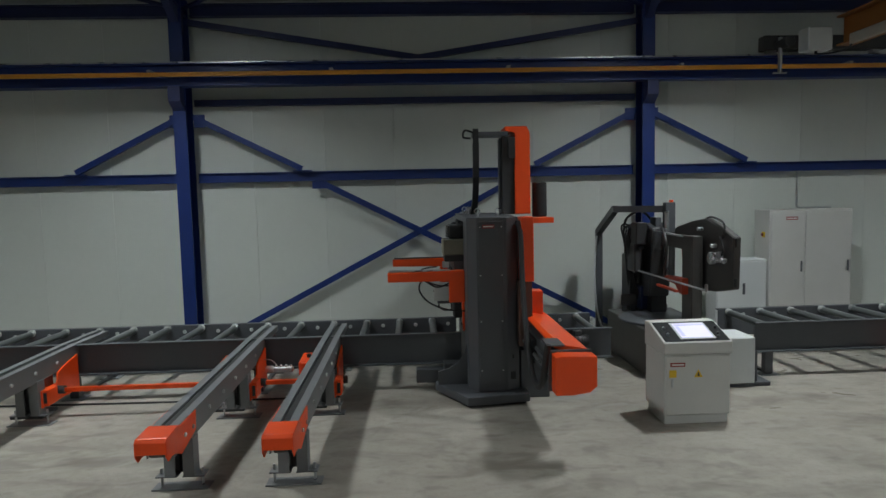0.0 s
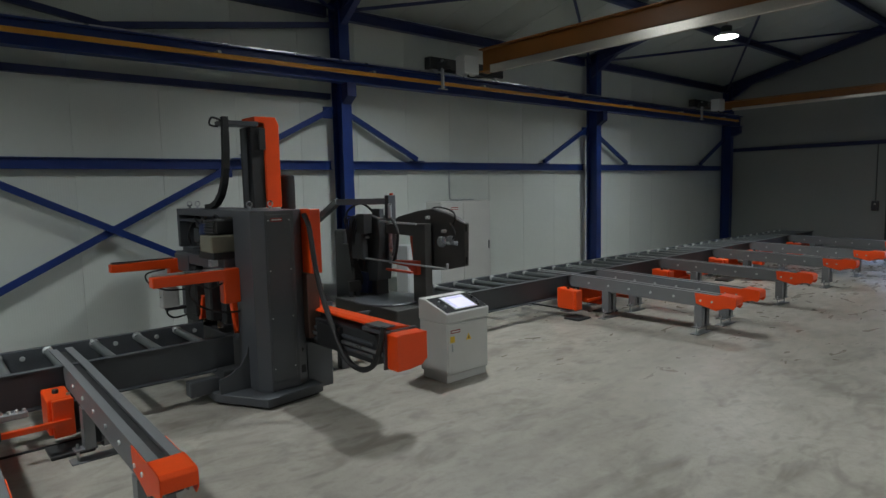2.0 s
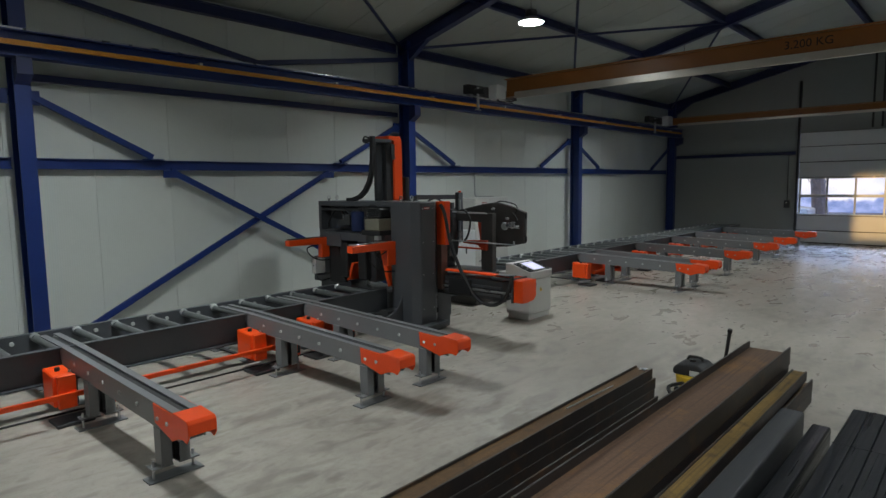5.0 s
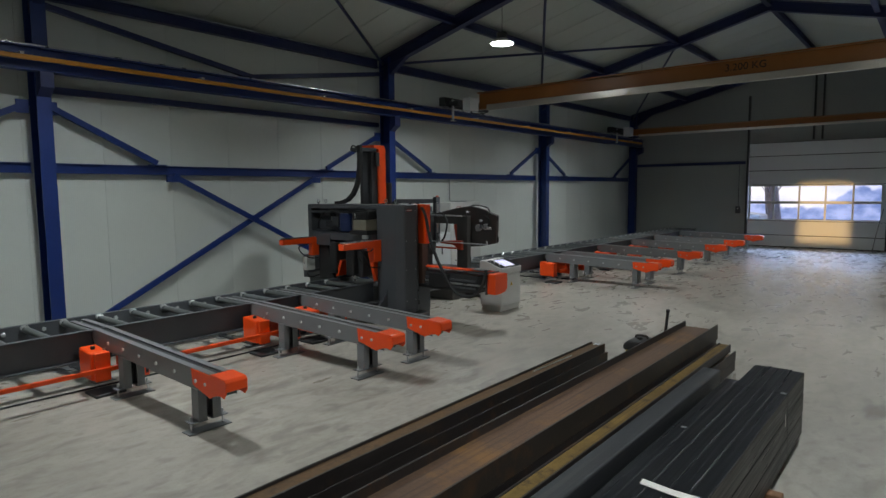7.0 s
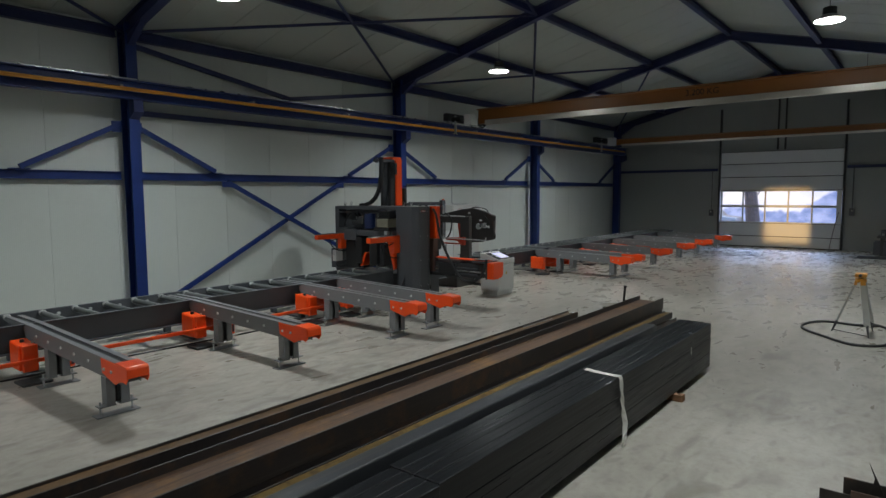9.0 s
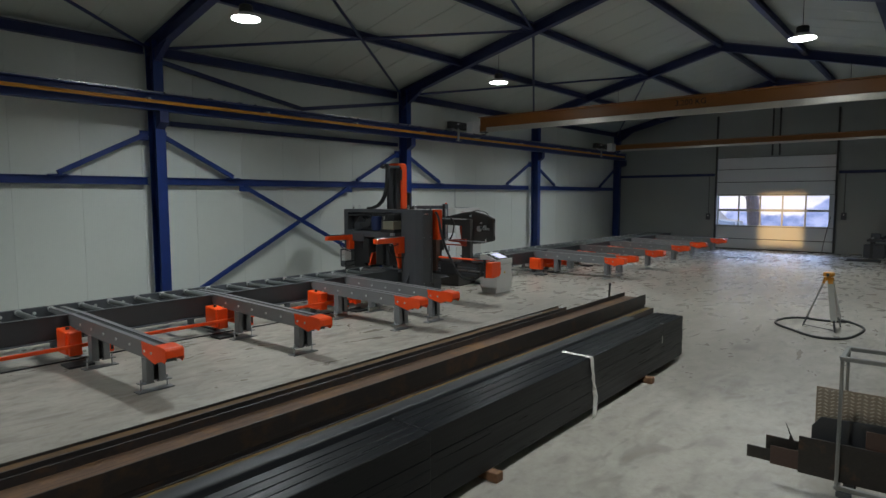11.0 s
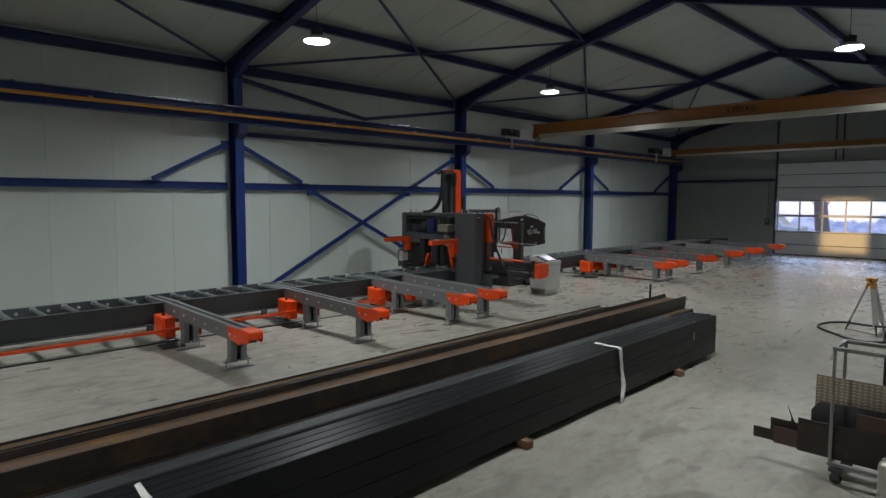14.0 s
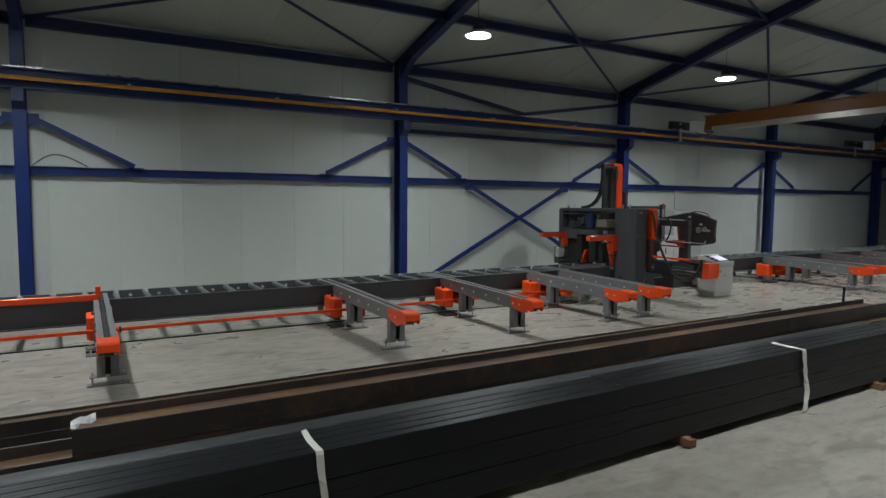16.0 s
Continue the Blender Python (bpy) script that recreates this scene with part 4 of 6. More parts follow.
# cylinders, valves and cables inside the head
for y_, z0_, z1_ in ((8.05, 0.74, 1.40), (8.52, 0.74, 1.34)):
    part("hold_down_cylinder", soft(prism(B(), [(0.36, y_ - 0.10), (0.62, y_ - 0.10), (0.62, y_ + 0.10), (0.36, y_ + 0.10)], "z", z0_, z1_), 0.02), BLACK, drill)
    part("piston_rod", rod(B(), (0.49, y_, 0.64), (0.49, y_, z0_), 0.03, 10), STEEL, drill)
part("motor_terminal_box", soft(box(B(), 0.44, 0.62, 8.42, 8.60, 1.62, 1.80), 0.012), DARK, drill)
part("valve_block", soft(box(B(), 0.58, 0.698, 8.62, 8.95, 1.58, 1.70), 0.01), DARK, drill)
for k_ in range(3):
    part("fitting", soft(rod(B(), (0.68, 8.68 + k_ * 0.1, 1.72), (0.68, 8.68 + k_ * 0.1, 1.78), 0.018, 8), 0.003), STEEL, drill)
for pts in ([(0.7, 8.68, 1.78), (0.6, 8.60, 1.90), (0.5, 8.45, 1.88), (0.5, 8.36, 1.78)], [(0.7, 8.78, 1.78), (0.55, 8.75, 1.92), (0.45, 8.55, 1.9), (0.44, 8.36, 1.84)], [(0.7, 8.88, 1.78), (0.6, 8.95, 1.88), (0.55, 9.1, 1.7), (0.6, 9.2, 1.56)], [(0.55, 8.15, 1.86), (0.48, 8.05, 1.92), (0.5, 7.8, 1.9), (0.6, 7.6, 1.93), (0.8, 7.48, 1.9)], [(0.6, 8.05, 1.38), (0.42, 7.9, 1.30), (0.42, 7.75, 1.15), (0.5, 7.66, 0.95)]):
    part("cable", hose(B(), pts, 0.014, 6), BLACK, drill)
part("clamp_hose", hose(B(), [(0.30, 7.36, 1.27), (0.14, 7.36, 1.22), (-0.02, 7.36, 1.30), (-0.06, 7.37, 1.18), (0.05, 7.38, 1.04), (0.26, 7.38, 0.95), (0.48, 7.38, 0.93)], 0.011, 6), BLACK, drill)
part("clamp_hose", hose(B(), [(0.2, 9.0, 1.28), (-0.02, 9.0, 1.24), (0.0, 8.95, 1.12), (0.2, 8.95, 1.02), (0.52, 9.0, 1.0)], 0.011, 6), BLACK, drill)
tb_ = part("terminal_box", soft(box(B(), 0.15, 0.36, 9.02, 9.14, 0.78, 1.03), 0.01), CREAM, drill, "pale grey terminal box")
part("box_screw", rod(B(), (0.145, 9.08, 0.92), (0.15, 9.08, 0.92), 0.012, 8), DARK, tb_)
part("box_bracket", soft(box(B(), 0.20, 0.56, 9.04, 9.12, 0.74, 0.78), 0.004), GREY, drill)
part("cable", hose(B(), [(0.24, 9.08, 0.78), (0.22, 9.08, 0.70), (0.30, 9.06, 0.64), (0.46, 9.04, 0.66), (0.56, 9.0, 0.62)], 0.012, 6), BLACK, drill)
part("steel_block", soft(box(B(), 0.215, 0.29, 7.47, 7.56, 1.43, 1.50), 0.004), STEEL, drill)
# lower drive between the columns
part("lower_slide", soft(prism(B(), [(8.55, 0.62), (8.98, 0.62), (8.98, 1.36), (8.75, 1.36)], "x", 0.42, 0.9), 0.008), BLACK, drill)
part("lower_unit", soft(box(B(), 0.48, 0.9, 7.85, 8.3, 0.70, 1.18), 0.02), DARK, drill)
part("inclined_guard", soft(prism(B(), [(7.46, 0.70), (7.52, 0.66), (7.70, 1.30), (7.62, 1.32)], "x", 0.44, 0.86), 0.006), ORANGE, drill, "slanting orange guard plate")
part("inclined_guard", soft(prism(B(), [(8.42, 0.70), (8.50, 0.68), (8.36, 1.0), (8.30, 0.99)], "x", 0.40, 0.60), 0.006), ORANGE, drill, "slanting orange guard plate")
# Unseen block added behind the machine, sized for its shadow on the wall.
part("rear_housing", soft(box(B(), 0.80, 1.22, 9.37, 9.76, 0.0, 2.0), 0.008), GREY, drill)
part("side_box", soft(box(B(), 0.62, 0.86, 9.36, 9.72, 0.55, 1.0), 0.008), GREY, drill)
part("bed", soft(box(B(), 0.50, 1.05, 7.44, 9.0, 0.0, 0.58), 0.008), DARK, drill)
# feed tower
tower = part("tower_guide", soft(box(B(), 1.02, 1.18, 8.12, 8.44, 2.02, 3.0), 0.006), DARK, drill)
part("tower_rail", soft(box(B(), 1.0, 1.02, 8.2, 8.34, 2.02, 2.98), 0.004), GREY, tower)
part("tower_cover", soft(prism(B(), [(1.18, 2.02), (1.375, 2.02), (1.375, 3.04), (1.335, 3.12), (1.06, 3.12), (1.06, 3.06), (1.18, 3.04)], "y", 8.09, 8.46), 0.008), ORANGE, drill, "tall orange feed tower cover")
part("tower_slot", soft(box(B(), 1.10, 1.185, 8.07, 8.095, 2.72, 2.98), 0.004), BLACK, drill)
part("tower_bracket", soft(box(B(), 0.66, 1.10, 8.06, 8.30, 3.0, 3.055), 0.005), GREY, drill)
bm = B()
links = [(8.08, 3.08), (8.08, 2.9), (8.09, 2.7), (8.12, 2.5), (8.18, 2.34), (8.28, 2.2), (8.42, 2.1), (8.58, 2.05), (8.75, 2.04)]
for a_, b_ in zip(links, links[1:]):
    d_ = Vector((0, b_[0] - a_[0], b_[1] - a_[1])).normalized() * 0.012
    bar(bm, (0.69, a_[0] - d_.y, a_[1] - d_.z), (0.69, b_[0] + d_.y, b_[1] + d_.z), 0.075, 0.065)
part("energy_chain", bm, BLACK, drill, "black cable carrier chain")
part("chain_mount", hose(B(), [(0.66, 8.10, 3.05), (0.56, 8.12, 3.08), (0.54, 8.14, 3.0), (0.63, 8.12, 2.98)], 0.012, 6), BLACK, drill)
part("feed_motor", soft(rod(B(), (1.51, 8.2, 1.98), (1.51, 8.2, 2.42), 0.095, 18), 0.012), BLACK, drill, "black feed motor", True)
part("motor_bracket", soft(box(B(), 1.38, 1.66, 8.04, 8.4, 1.90, 1.97), 0.006), ORANGE, drill)
for x, y in ((0.62, 7.36), (0.86, 7.36), (0.62, 9.2), (0.66, 9.02)):
    ring_bolt(drill, x, y, 2.02)
# horizontal feed slide towards the aisle
part("feed_beam", soft(box(B(), 1.08, 1.34, 5.72, 7.3, 0.54, 0.84), 0.008), DARK, drill)
for z in (0.60, 0.72):
    part("slide_rail", soft(box(B(), 1.06, 1.085, 5.75, 7.2, z, z + 0.035), 0.003), GREY, drill)
part("feed_cover", soft(prism(B(), [(1.09, 0.93), (1.14, 0.945), (1.38, 0.90), (1.38, 0.87), (1.14, 0.90), (1.09, 0.91)], "y", 5.56, 7.28), 0.003), ORANGE, drill, "long orange slide cover")
part("feed_upright", soft(box(B(), 1.12, 1.32, 7.12, 7.3, 0.90, 1.18), 0.006), ORANGE, drill)
part("feed_end_plate", soft(box(B(), 1.02, 1.40, 5.50, 5.525, 0.55, 0.91), 0.004), GREY, drill)
part("hose_bracket", soft(box(B(), 1.02, 1.085, 5.525, 5.86, 0.875, 0.91), 0.004), GREY, drill)
part("cover_plate", soft(box(B(), 1.02, 1.17, 5.52, 5.80, 0.935, 0.948), 0.003), GREY, drill)
part("ball_screw", rod(B(), (1.05, 5.55, 0.68), (1.05, 7.1, 0.68), 0.018, 10), STEEL, drill)
part("slide_carriage", soft(box(B(), 1.03, 1.09, 6.3, 6.75, 0.58, 0.82), 0.008), BLACK, drill)
part("feed_end_box", soft(prism(B(), [(1.05, 0.56), (1.05, 0.885), (1.10, 0.895), (1.40, 0.885), (1.40, 0.63), (1.34, 0.58), (1.2, 0.56)], "y", 5.34, 5.50), 0.004), ORANGE, drill, "orange end box of the feed slide")
part("feed_support", soft(box(B(), 1.04, 1.36, 7.0, 7.3, 0.0, 0.54), 0.008), GREY, drill)
bm = hose(B(), [(1.0, 6.87, 1.97), (1.02, 6.80, 1.83), (1.01, 6.67, 1.38), (1.0, 6.45, 0.95), (1.0, 6.17, 0.58), (1.0, 5.9, 0.485), (1.0, 5.66, 0.57), (1.0, 5.53, 0.78), (1.02, 5.50, 0.96)], 0.028, 8, 10)
part("feed_hose", bm, BLACK, drill, "black corrugated cable hose hanging in a loop", True)

# ---- band saw ----
saw = thing("band_saw", (3.2, 8.2, 0), "grey-brown mitre band saw with its blade frame over the roller table", "band saw")
part("base", soft(box(B(), 2.68, 3.62, 7.52, 9.1, 0.0, 0.575), 0.01), SAWGREY, saw)
part("turntable", soft(rod(B(), (3.1, 8.25, 0.575), (3.1, 8.25, 0.605), 0.52, 32), 0.01), GREY, saw)
part("fence", soft(box(B(), 2.83, 3.47, 8.90, 8.95, 0.655, 0.815), 0.006), SAWGREY, saw)
for k_ in range(6):
    part("fence_slat", soft(box(B(), 2.84 + k_ * 0.118, 2.90 + k_ * 0.118, 8.905, 8.945, 0.575, 0.66), 0.004), GREY, saw)
hs = part("wheel_housing", soft(prism(B(), [(6.92, 1.16), (6.90, 1.74), (7.20, 1.85), (7.56, 1.93), (7.9, 1.89), (8.35, 1.80), (8.55, 1.72), (8.55, 1.60), (7.72, 1.60), (7.66, 1.05), (7.3, 1.08)], "x", 3.38, 3.47), 0.012), SAWGREY, saw, "large wheel housing of the blade frame")
for z in (1.24, 1.68):
    part("hinge", soft(rod(B(), (3.40, 6.885, z - 0.05), (3.40, 6.885, z + 0.05), 0.018, 8), 0.003), BLACK, hs)
part("blade_guide_knob", soft(rod(B(), (3.40, 7.25, 1.50), (3.30, 7.25, 1.50), 0.05, 14), 0.01), STEEL, hs)
part("tension_wheel", soft(rod(B(), (3.40, 7.35, 1.47), (3.33, 7.35, 1.47), 0.075, 16), 0.012), GALV, hs)
part("valve", soft(box(B(), 3.34, 3.40, 7.12, 7.20, 1.44, 1.56), 0.008), GALV, hs)
part("hydraulic_hose", hose(B(), [(3.41, 7.66, 1.90), (3.41, 7.5, 1.945), (3.40, 7.3, 1.93), (3.38, 7.12, 1.885), (3.36, 7.06, 1.80), (3.37, 7.12, 1.72)], 0.012, 6), BLACK, hs)
part("hydraulic_hose", hose(B(), [(3.40, 7.22, 1.74), (3.35, 7.12, 1.70), (3.34, 7.05, 1.60), (3.36, 7.12, 1.52)], 0.011, 6), BLACK, hs)
for y_, z_ in ((7.05, 1.47), (7.16, 1.46), (7.28, 1.62), (7.62, 1.80)):
    part("chrome_fitting", soft(rod(B(), (3.38, y_, z_), (3.31, y_, z_), 0.026, 10), 0.006), STEEL, hs, "bright valve fitting", True)
part("fitting_pipe", rod(B(), (3.33, 7.0, 1.455), (3.33, 7.24, 1.465), 0.016, 8), STEEL, hs)
fr = part("guide_frame", soft(prism(B(), [(7.54, 0.58), (7.82, 0.58), (7.82, 1.54), (8.68, 1.56), (8.68, 1.69), (7.54, 1.72)], "x", 3.215, 3.345), 0.008), SAWGREY, saw)
part("inner_guard", soft(prism(B(), [(7.82, 1.08), (7.86, 1.08), (7.93, 1.48), (7.93, 1.54), (7.82, 1.54)], "x", 3.26, 3.325), 0.004), REDGUARD, fr, "dark red inner guard")
part("drive_wheel_housing", soft(prism(B(), [(8.54, 0.84), (8.9, 0.80), (9.06, 1.2), (9.02, 1.78), (8.75, 1.84), (8.47, 1.78), (8.44, 1.5)], "x", 3.08, 3.36), 0.012), DARK, saw, "dark drive wheel housing")
part("drive_motor", soft(rod(B(), (3.08, 8.86, 1.70), (2.93, 8.86, 1.70), 0.13, 18), 0.012), SAWBLUE, saw, "blue-black saw motor", True)
part("motor_box", soft(box(B(), 2.92, 3.08, 8.6, 8.8, 1.55, 1.85), 0.01), BLACK, saw)
part("motor_flange", soft(box(B(), 2.92, 3.04, 8.66, 8.96, 1.16, 1.58), 0.02), DARK, saw)
part("gearbox", soft(prism(B(), [(8.80, 0.98), (9.16, 0.98), (9.20, 1.30), (9.16, 1.74), (8.98, 1.82), (8.80, 1.76)], "x", 3.02, 3.07), 0.012), BLACK, saw, "black gearbox behind the saw motor")
part("rear_column", soft(box(B(), 3.14, 3.36, 8.62, 8.78, 0.60, 1.8), 0.008), DARK, saw)
post = part("tall_post", soft(box(B(), 3.255, 3.39, 8.42, 8.52, 1.13, 2.12), 0.006), GREY, saw)
part("beacon", soft(rod(B(), (3.35, 8.47, 2.12), (3.35, 8.47, 2.15), 0.03, 10), 0.004), ORANGE, post)
part("post_cylinder", rod(B(), (3.26, 8.40, 1.1), (3.26, 8.40, 2.0), 0.028, 12), STEEL, saw)
part("guard_rod", rod(B(), (2.96, 8.95, 1.185), (3.11, 6.95, 1.15), 0.012, 8), GALV, saw)
part("rod_carrier", soft(box(B(), 2.96, 3.10, 8.95, 9.30, 0.0, 1.37), 0.01), DARK, saw)
part("slide_block", soft(box(B(), 3.16, 3.24, 8.52, 8.72, 1.60, 1.92), 0.008), GREY, saw)
for k_ in range(6):
    part("hydraulic_hose", hose(B(), [(3.12 + 0.02 * k_, 8.68 + 0.05 * k_, 1.6 + 0.04 * (k_ % 3)), (2.98 - 0.02 * k_, 8.72 + 0.06 * k_, 1.78 + 0.03 * (k_ % 2)), (2.92, 8.85 + 0.04 * k_, 1.5), (2.98, 8.9 + 0.02 * k_, 1.1 - 0.05 * k_), (3.08, 8.85, 0.75)], 0.013, 6, 6), BLACK, saw)
for k_ in range(4):
    part("fitting", soft(rod(B(), (3.05, 8.66 + 0.09 * k_, 1.50 - 0.12 * k_), (2.98, 8.66 + 0.09 * k_, 1.50 - 0.12 * k_), 0.022, 8), 0.004), STEEL, saw)
# Unseen blocks added behind the saw for the humped shadows on the wall.
for x_, z_ in ((3.20, 1.56), (3.42, 1.48)):
    part("hydraulic_tank", soft(box(B(), x_, x_ + 0.17, 9.62, 9.92, 0.0, z_), 0.03, 2), DARK, saw)
part("coolant_box", soft(box(B(), 3.05, 3.2, 8.75, 9.0, 0.62, 0.95), 0.01), MOTORBLUE, saw)
part("rod_grip", soft(rod(B(), (3.11, 6.96, 1.14), (3.11, 6.96, 1.22), 0.018, 10), 0.004), GALV, saw)
part("top_rod", rod(B(), (3.12, 8.5, 1.74), (3.12, 7.6, 1.72), 0.014, 8), GALV, saw)
part("vice_jaw", soft(prism(B(), [(7.64, 1.00), (7.72, 1.00), (7.86, 1.10), (8.22, 1.12), (8.22, 1.17), (7.64, 1.20)], "x", 3.14, 3.25), 0.008), REDGUARD, saw, "dark red vice jaw")
part("vice_plate", soft(box(B(), 3.08, 3.13, 7.7, 8.3, 1.02, 1.05), 0.004), REDGUARD, saw)
part("saw_hose", hose(B(), [(3.2, 8.4, 1.72), (3.1, 8.15, 1.78), (3.08, 7.98, 1.6), (3.1, 8.05, 1.3), (3.15, 8.2, 1.15)], 0.02, 8), BLACK, saw)
part("saw_hose", hose(B(), [(3.2, 8.7, 1.85), (3.1, 8.9, 2.0), (2.95, 9.05, 1.9), (2.9, 9.05, 1.7)], 0.018, 8), BLACK, saw)
fm = thing("roller_motor", (1.78, 7.42, 0), "small black roller drive motor on a bracket below the feed cover", "motor")
part("bracket", soft(box(B(), 1.72, 1.84, 7.40, 7.50, 0.0, 0.44), 0.006), GREY, fm)
part("motor_body", soft(rod(B(), (1.64, 7.44, 0.52), (1.92, 7.44, 0.52), 0.075, 16), 0.015), BLACK, fm, smooth=True)
for k_ in range(5):
    part("cooling_fin", soft(rod(B(), (1.67 + 0.04 * k_, 7.44, 0.52), (1.682 + 0.04 * k_, 7.44, 0.52), 0.084, 16), 0.003), DARK, fm)
part("cable_box", soft(box(B(), 1.74, 1.84, 7.40, 7.48, 0.585, 0.65), 0.01), DARK, fm)
arch = thing("guard_arch", (2.85, 9.5, 0), "grey square-tube cable arch beside the saw", "cable arch")
bm = B()
bar(bm, (3.30, 8.52, 2.03), (2.80, 9.12, 2.03), 0.09, 0.09)
bar(bm, (2.80, 9.10, 2.04), (2.80, 9.92, 1.66), 0.09, 0.09)
bar(bm, (2.80, 9.90, 1.70), (2.80, 9.90, 0.0), 0.09, 0.09)
part("tube_frame", bm, GREY, arch)
part("foot_plate", soft(box(B(), 2.68, 2.92, 9.78, 10.02, 0, 0.012), 0.003), GREY, arch)
part("conduit", hose(B(), [(2.75, 9.85, 1.6), (2.7, 9.8, 1.0), (2.72, 9.7, 0.4), (2.8, 9.5, 0.05)], 0.014, 6), PALE, arch)
pb = thing("power_pack", (3.55, 7.2, 0), "pale grey steel power pack box beside the saw", "power pack")
part("housing", soft(box(B(), 3.36, 3.74, 7.06, 7.50, 0.05, 0.585), 0.012), PALE, pb)
part("skid", soft(box(B(), 3.30, 3.95, 7.10, 7.46, 0.0, 0.05), 0.006), GREY, pb)
part("bracket", soft(box(B(), 3.76, 3.80, 7.12, 7.44, 0.05, 0.42), 0.004), GREY, pb)

# ---- control desk ----
desk = thing("control_desk", (2.58, 6.3, 0), "light grey control desk with a tilted touch screen", "control desk")
part("plinth", soft(box(B(), 2.275, 2.90, 6.065, 6.48, 0, 0.088), 0.004), CREAM, desk)
part("cabinet_body", soft(box(B(), 2.262, 2.912, 6.045, 6.515, 0.088, 0.685), 0.006), CREAM, desk)
dr = part("door", soft(box(B(), 2.275, 2.90, 6.031, 6.045, 0.10, 0.672), 0.004), CREAM, desk)
part("door_lock", soft(box(B(), 2.325, 2.345, 6.017, 6.031, 0.37, 0.455), 0.004), GALV, dr)
label_plate(dr, 2.315, 2.46, 6.031, 0.572, 0.612)
part("yellow_sticker", box(B(), 2.305, 2.375, 6.0285, 6.031, 0.468, 0.54), STICKER, dr)
wt = part("warning_triangle", prism(B(), [(2.548, 0.465), (2.632, 0.465), (2.59, 0.542)], "y", 6.0285, 6.031), STICKER, dr, "yellow warning triangle")
part("warning_sign", prism(B(), [(2.58, 0.477), (2.602, 0.477), (2.595, 0.515), (2.585, 0.515)], "y", 6.0275, 6.0285), BLACK, wt)
top = part("desk_top", soft(prism(B(), [(6.02, 0.705), (6.02, 0.81), (6.40, 0.935), (6.52, 0.935), (6.52, 0.69), (6.03, 0.69)], "x", 2.25, 2.92), 0.008), CREAM, desk)


def on_slope(u0, u1, v0, v1, lift, x0=2.25, x1=2.92):
    """A thin plate on the desk's slope: u along x, v up the slope, both from 0 to 1."""
    a, b = Vector((0, 6.025, 0.812)), Vector((0, 6.395, 0.9335))
    d, nrm = b - a, Vector((0, -0.1215, 0.37)).normalized()
    p, q = a + d * v0, a + d * v1
    xa, xb = x0 + (x1 - x0) * u0, x0 + (x1 - x0) * u1
    bm_ = B()
    vs = []
    for h in (lift - 0.006, lift):
        for x, w in ((xa, p), (xb, p), (xb, q), (xa, q)):
            vs.append(bm_.verts.new((x, w.y + nrm.y * h, w.z + nrm.z * h)))
    for f in ((3, 2, 1, 0), (4, 5, 6, 7), (0, 1, 5, 4), (1, 2, 6, 5), (2, 3, 7, 6), (3, 0, 4, 7)):
        bm_.faces.new([vs[i] for i in f])
    return bm_


pn = part("panel", on_slope(0.03, 0.97, 0.03, 0.97, 0.006), PANEL, desk, "black operating panel")
part("screen_frame", on_slope(0.27, 0.79, 0.12, 0.90, 0.010), PALE, pn)
part("screen", on_slope(0.30, 0.76, 0.17, 0.85, 0.012), SCREEN, pn, "lit touch screen")
part("screen_bar", on_slope(0.32, 0.74, 0.74, 0.80, 0.0135), SCREENBAR, pn)
part("screen_bar", on_slope(0.32, 0.37, 0.23, 0.70, 0.0135), SCREENBAR, pn)
for u, v in ((0.12, 0.3), (0.86, 0.3), (0.9, 0.6), (0.12, 0.6), (0.82, 0.15)):
    x, y, z = 2.25 + 0.67 * u, 6.025 + 0.37 * v, 0.812 + 0.1215 * v
    part("push_button", soft(rod(B(), (x, y - 0.003, z + 0.008), (x, y - 0.012, z + 0.032), 0.014, 10), 0.003), STEEL if u < 0.5 else DARK, pn)

# ---- electrical cabinets ----
cab = thing("electrical_cabinet", (6.2, 10.1, 0), "tall light grey two-door electrical cabinet against the wall", "electrical cabinet")
part("plinth", soft(box(B(), 5.56, 6.88, 9.88, 10.28, 0, 0.1), 0.005), GREY, cab)
part("carcass", soft(box(B(), 5.54, 6.90, 9.86, 10.30, 0.1, 1.94), 0.008), CREAM, cab)
for x0, x1 in ((5.56, 6.115), (6.125, 6.88)):
    d = part("door", soft(box(B(), x0, x1, 9.842, 9.86, 0.13, 1.91), 0.004), CREAM, cab)
    part("handle", soft(box(B(), x1 - 0.07, x1 - 0.045, 9.82, 9.842, 0.95, 1.12), 0.005), GREY, d)
label_plate(cab, 5.80, 5.99, 9.842, 1.78, 1.83)
part("main_switch", soft(box(B(), 5.525, 5.54, 9.98, 10.06, 1.50, 1.59), 0.005), STICKER, cab)
part("main_switch_knob", soft(rod(B(), (5.50, 10.02, 1.545), (5.525, 10.02, 1.545), 0.025, 10), 0.004), RED, cab)
sc = thing("switch_cabinet", (5.1, 9.95, 0), "low pale grey switch cabinet beside the tall one", "electrical cabinet")
part("carcass", soft(box(B(), 4.64, 5.46, 9.78, 10.12, 0.08, 1.17), 0.008), PALE, sc)
part("plinth", soft(box(B(), 4.66, 5.44, 9.80, 10.10, 0.0, 0.08), 0.005), GREY, sc)
d = part("door", soft(box(B(), 4.66, 5.44, 9.765, 9.78, 0.11, 1.14), 0.004), PALE, sc)
part("handle", soft(box(B(), 5.06, 5.10, 9.745, 9.765, 0.62, 0.80), 0.005), GREY, d)
cd = thing("cable_conduit", (6.42, 10.55, 1.95), "grey cable conduit from the wall rail to the cabinet", "conduit")
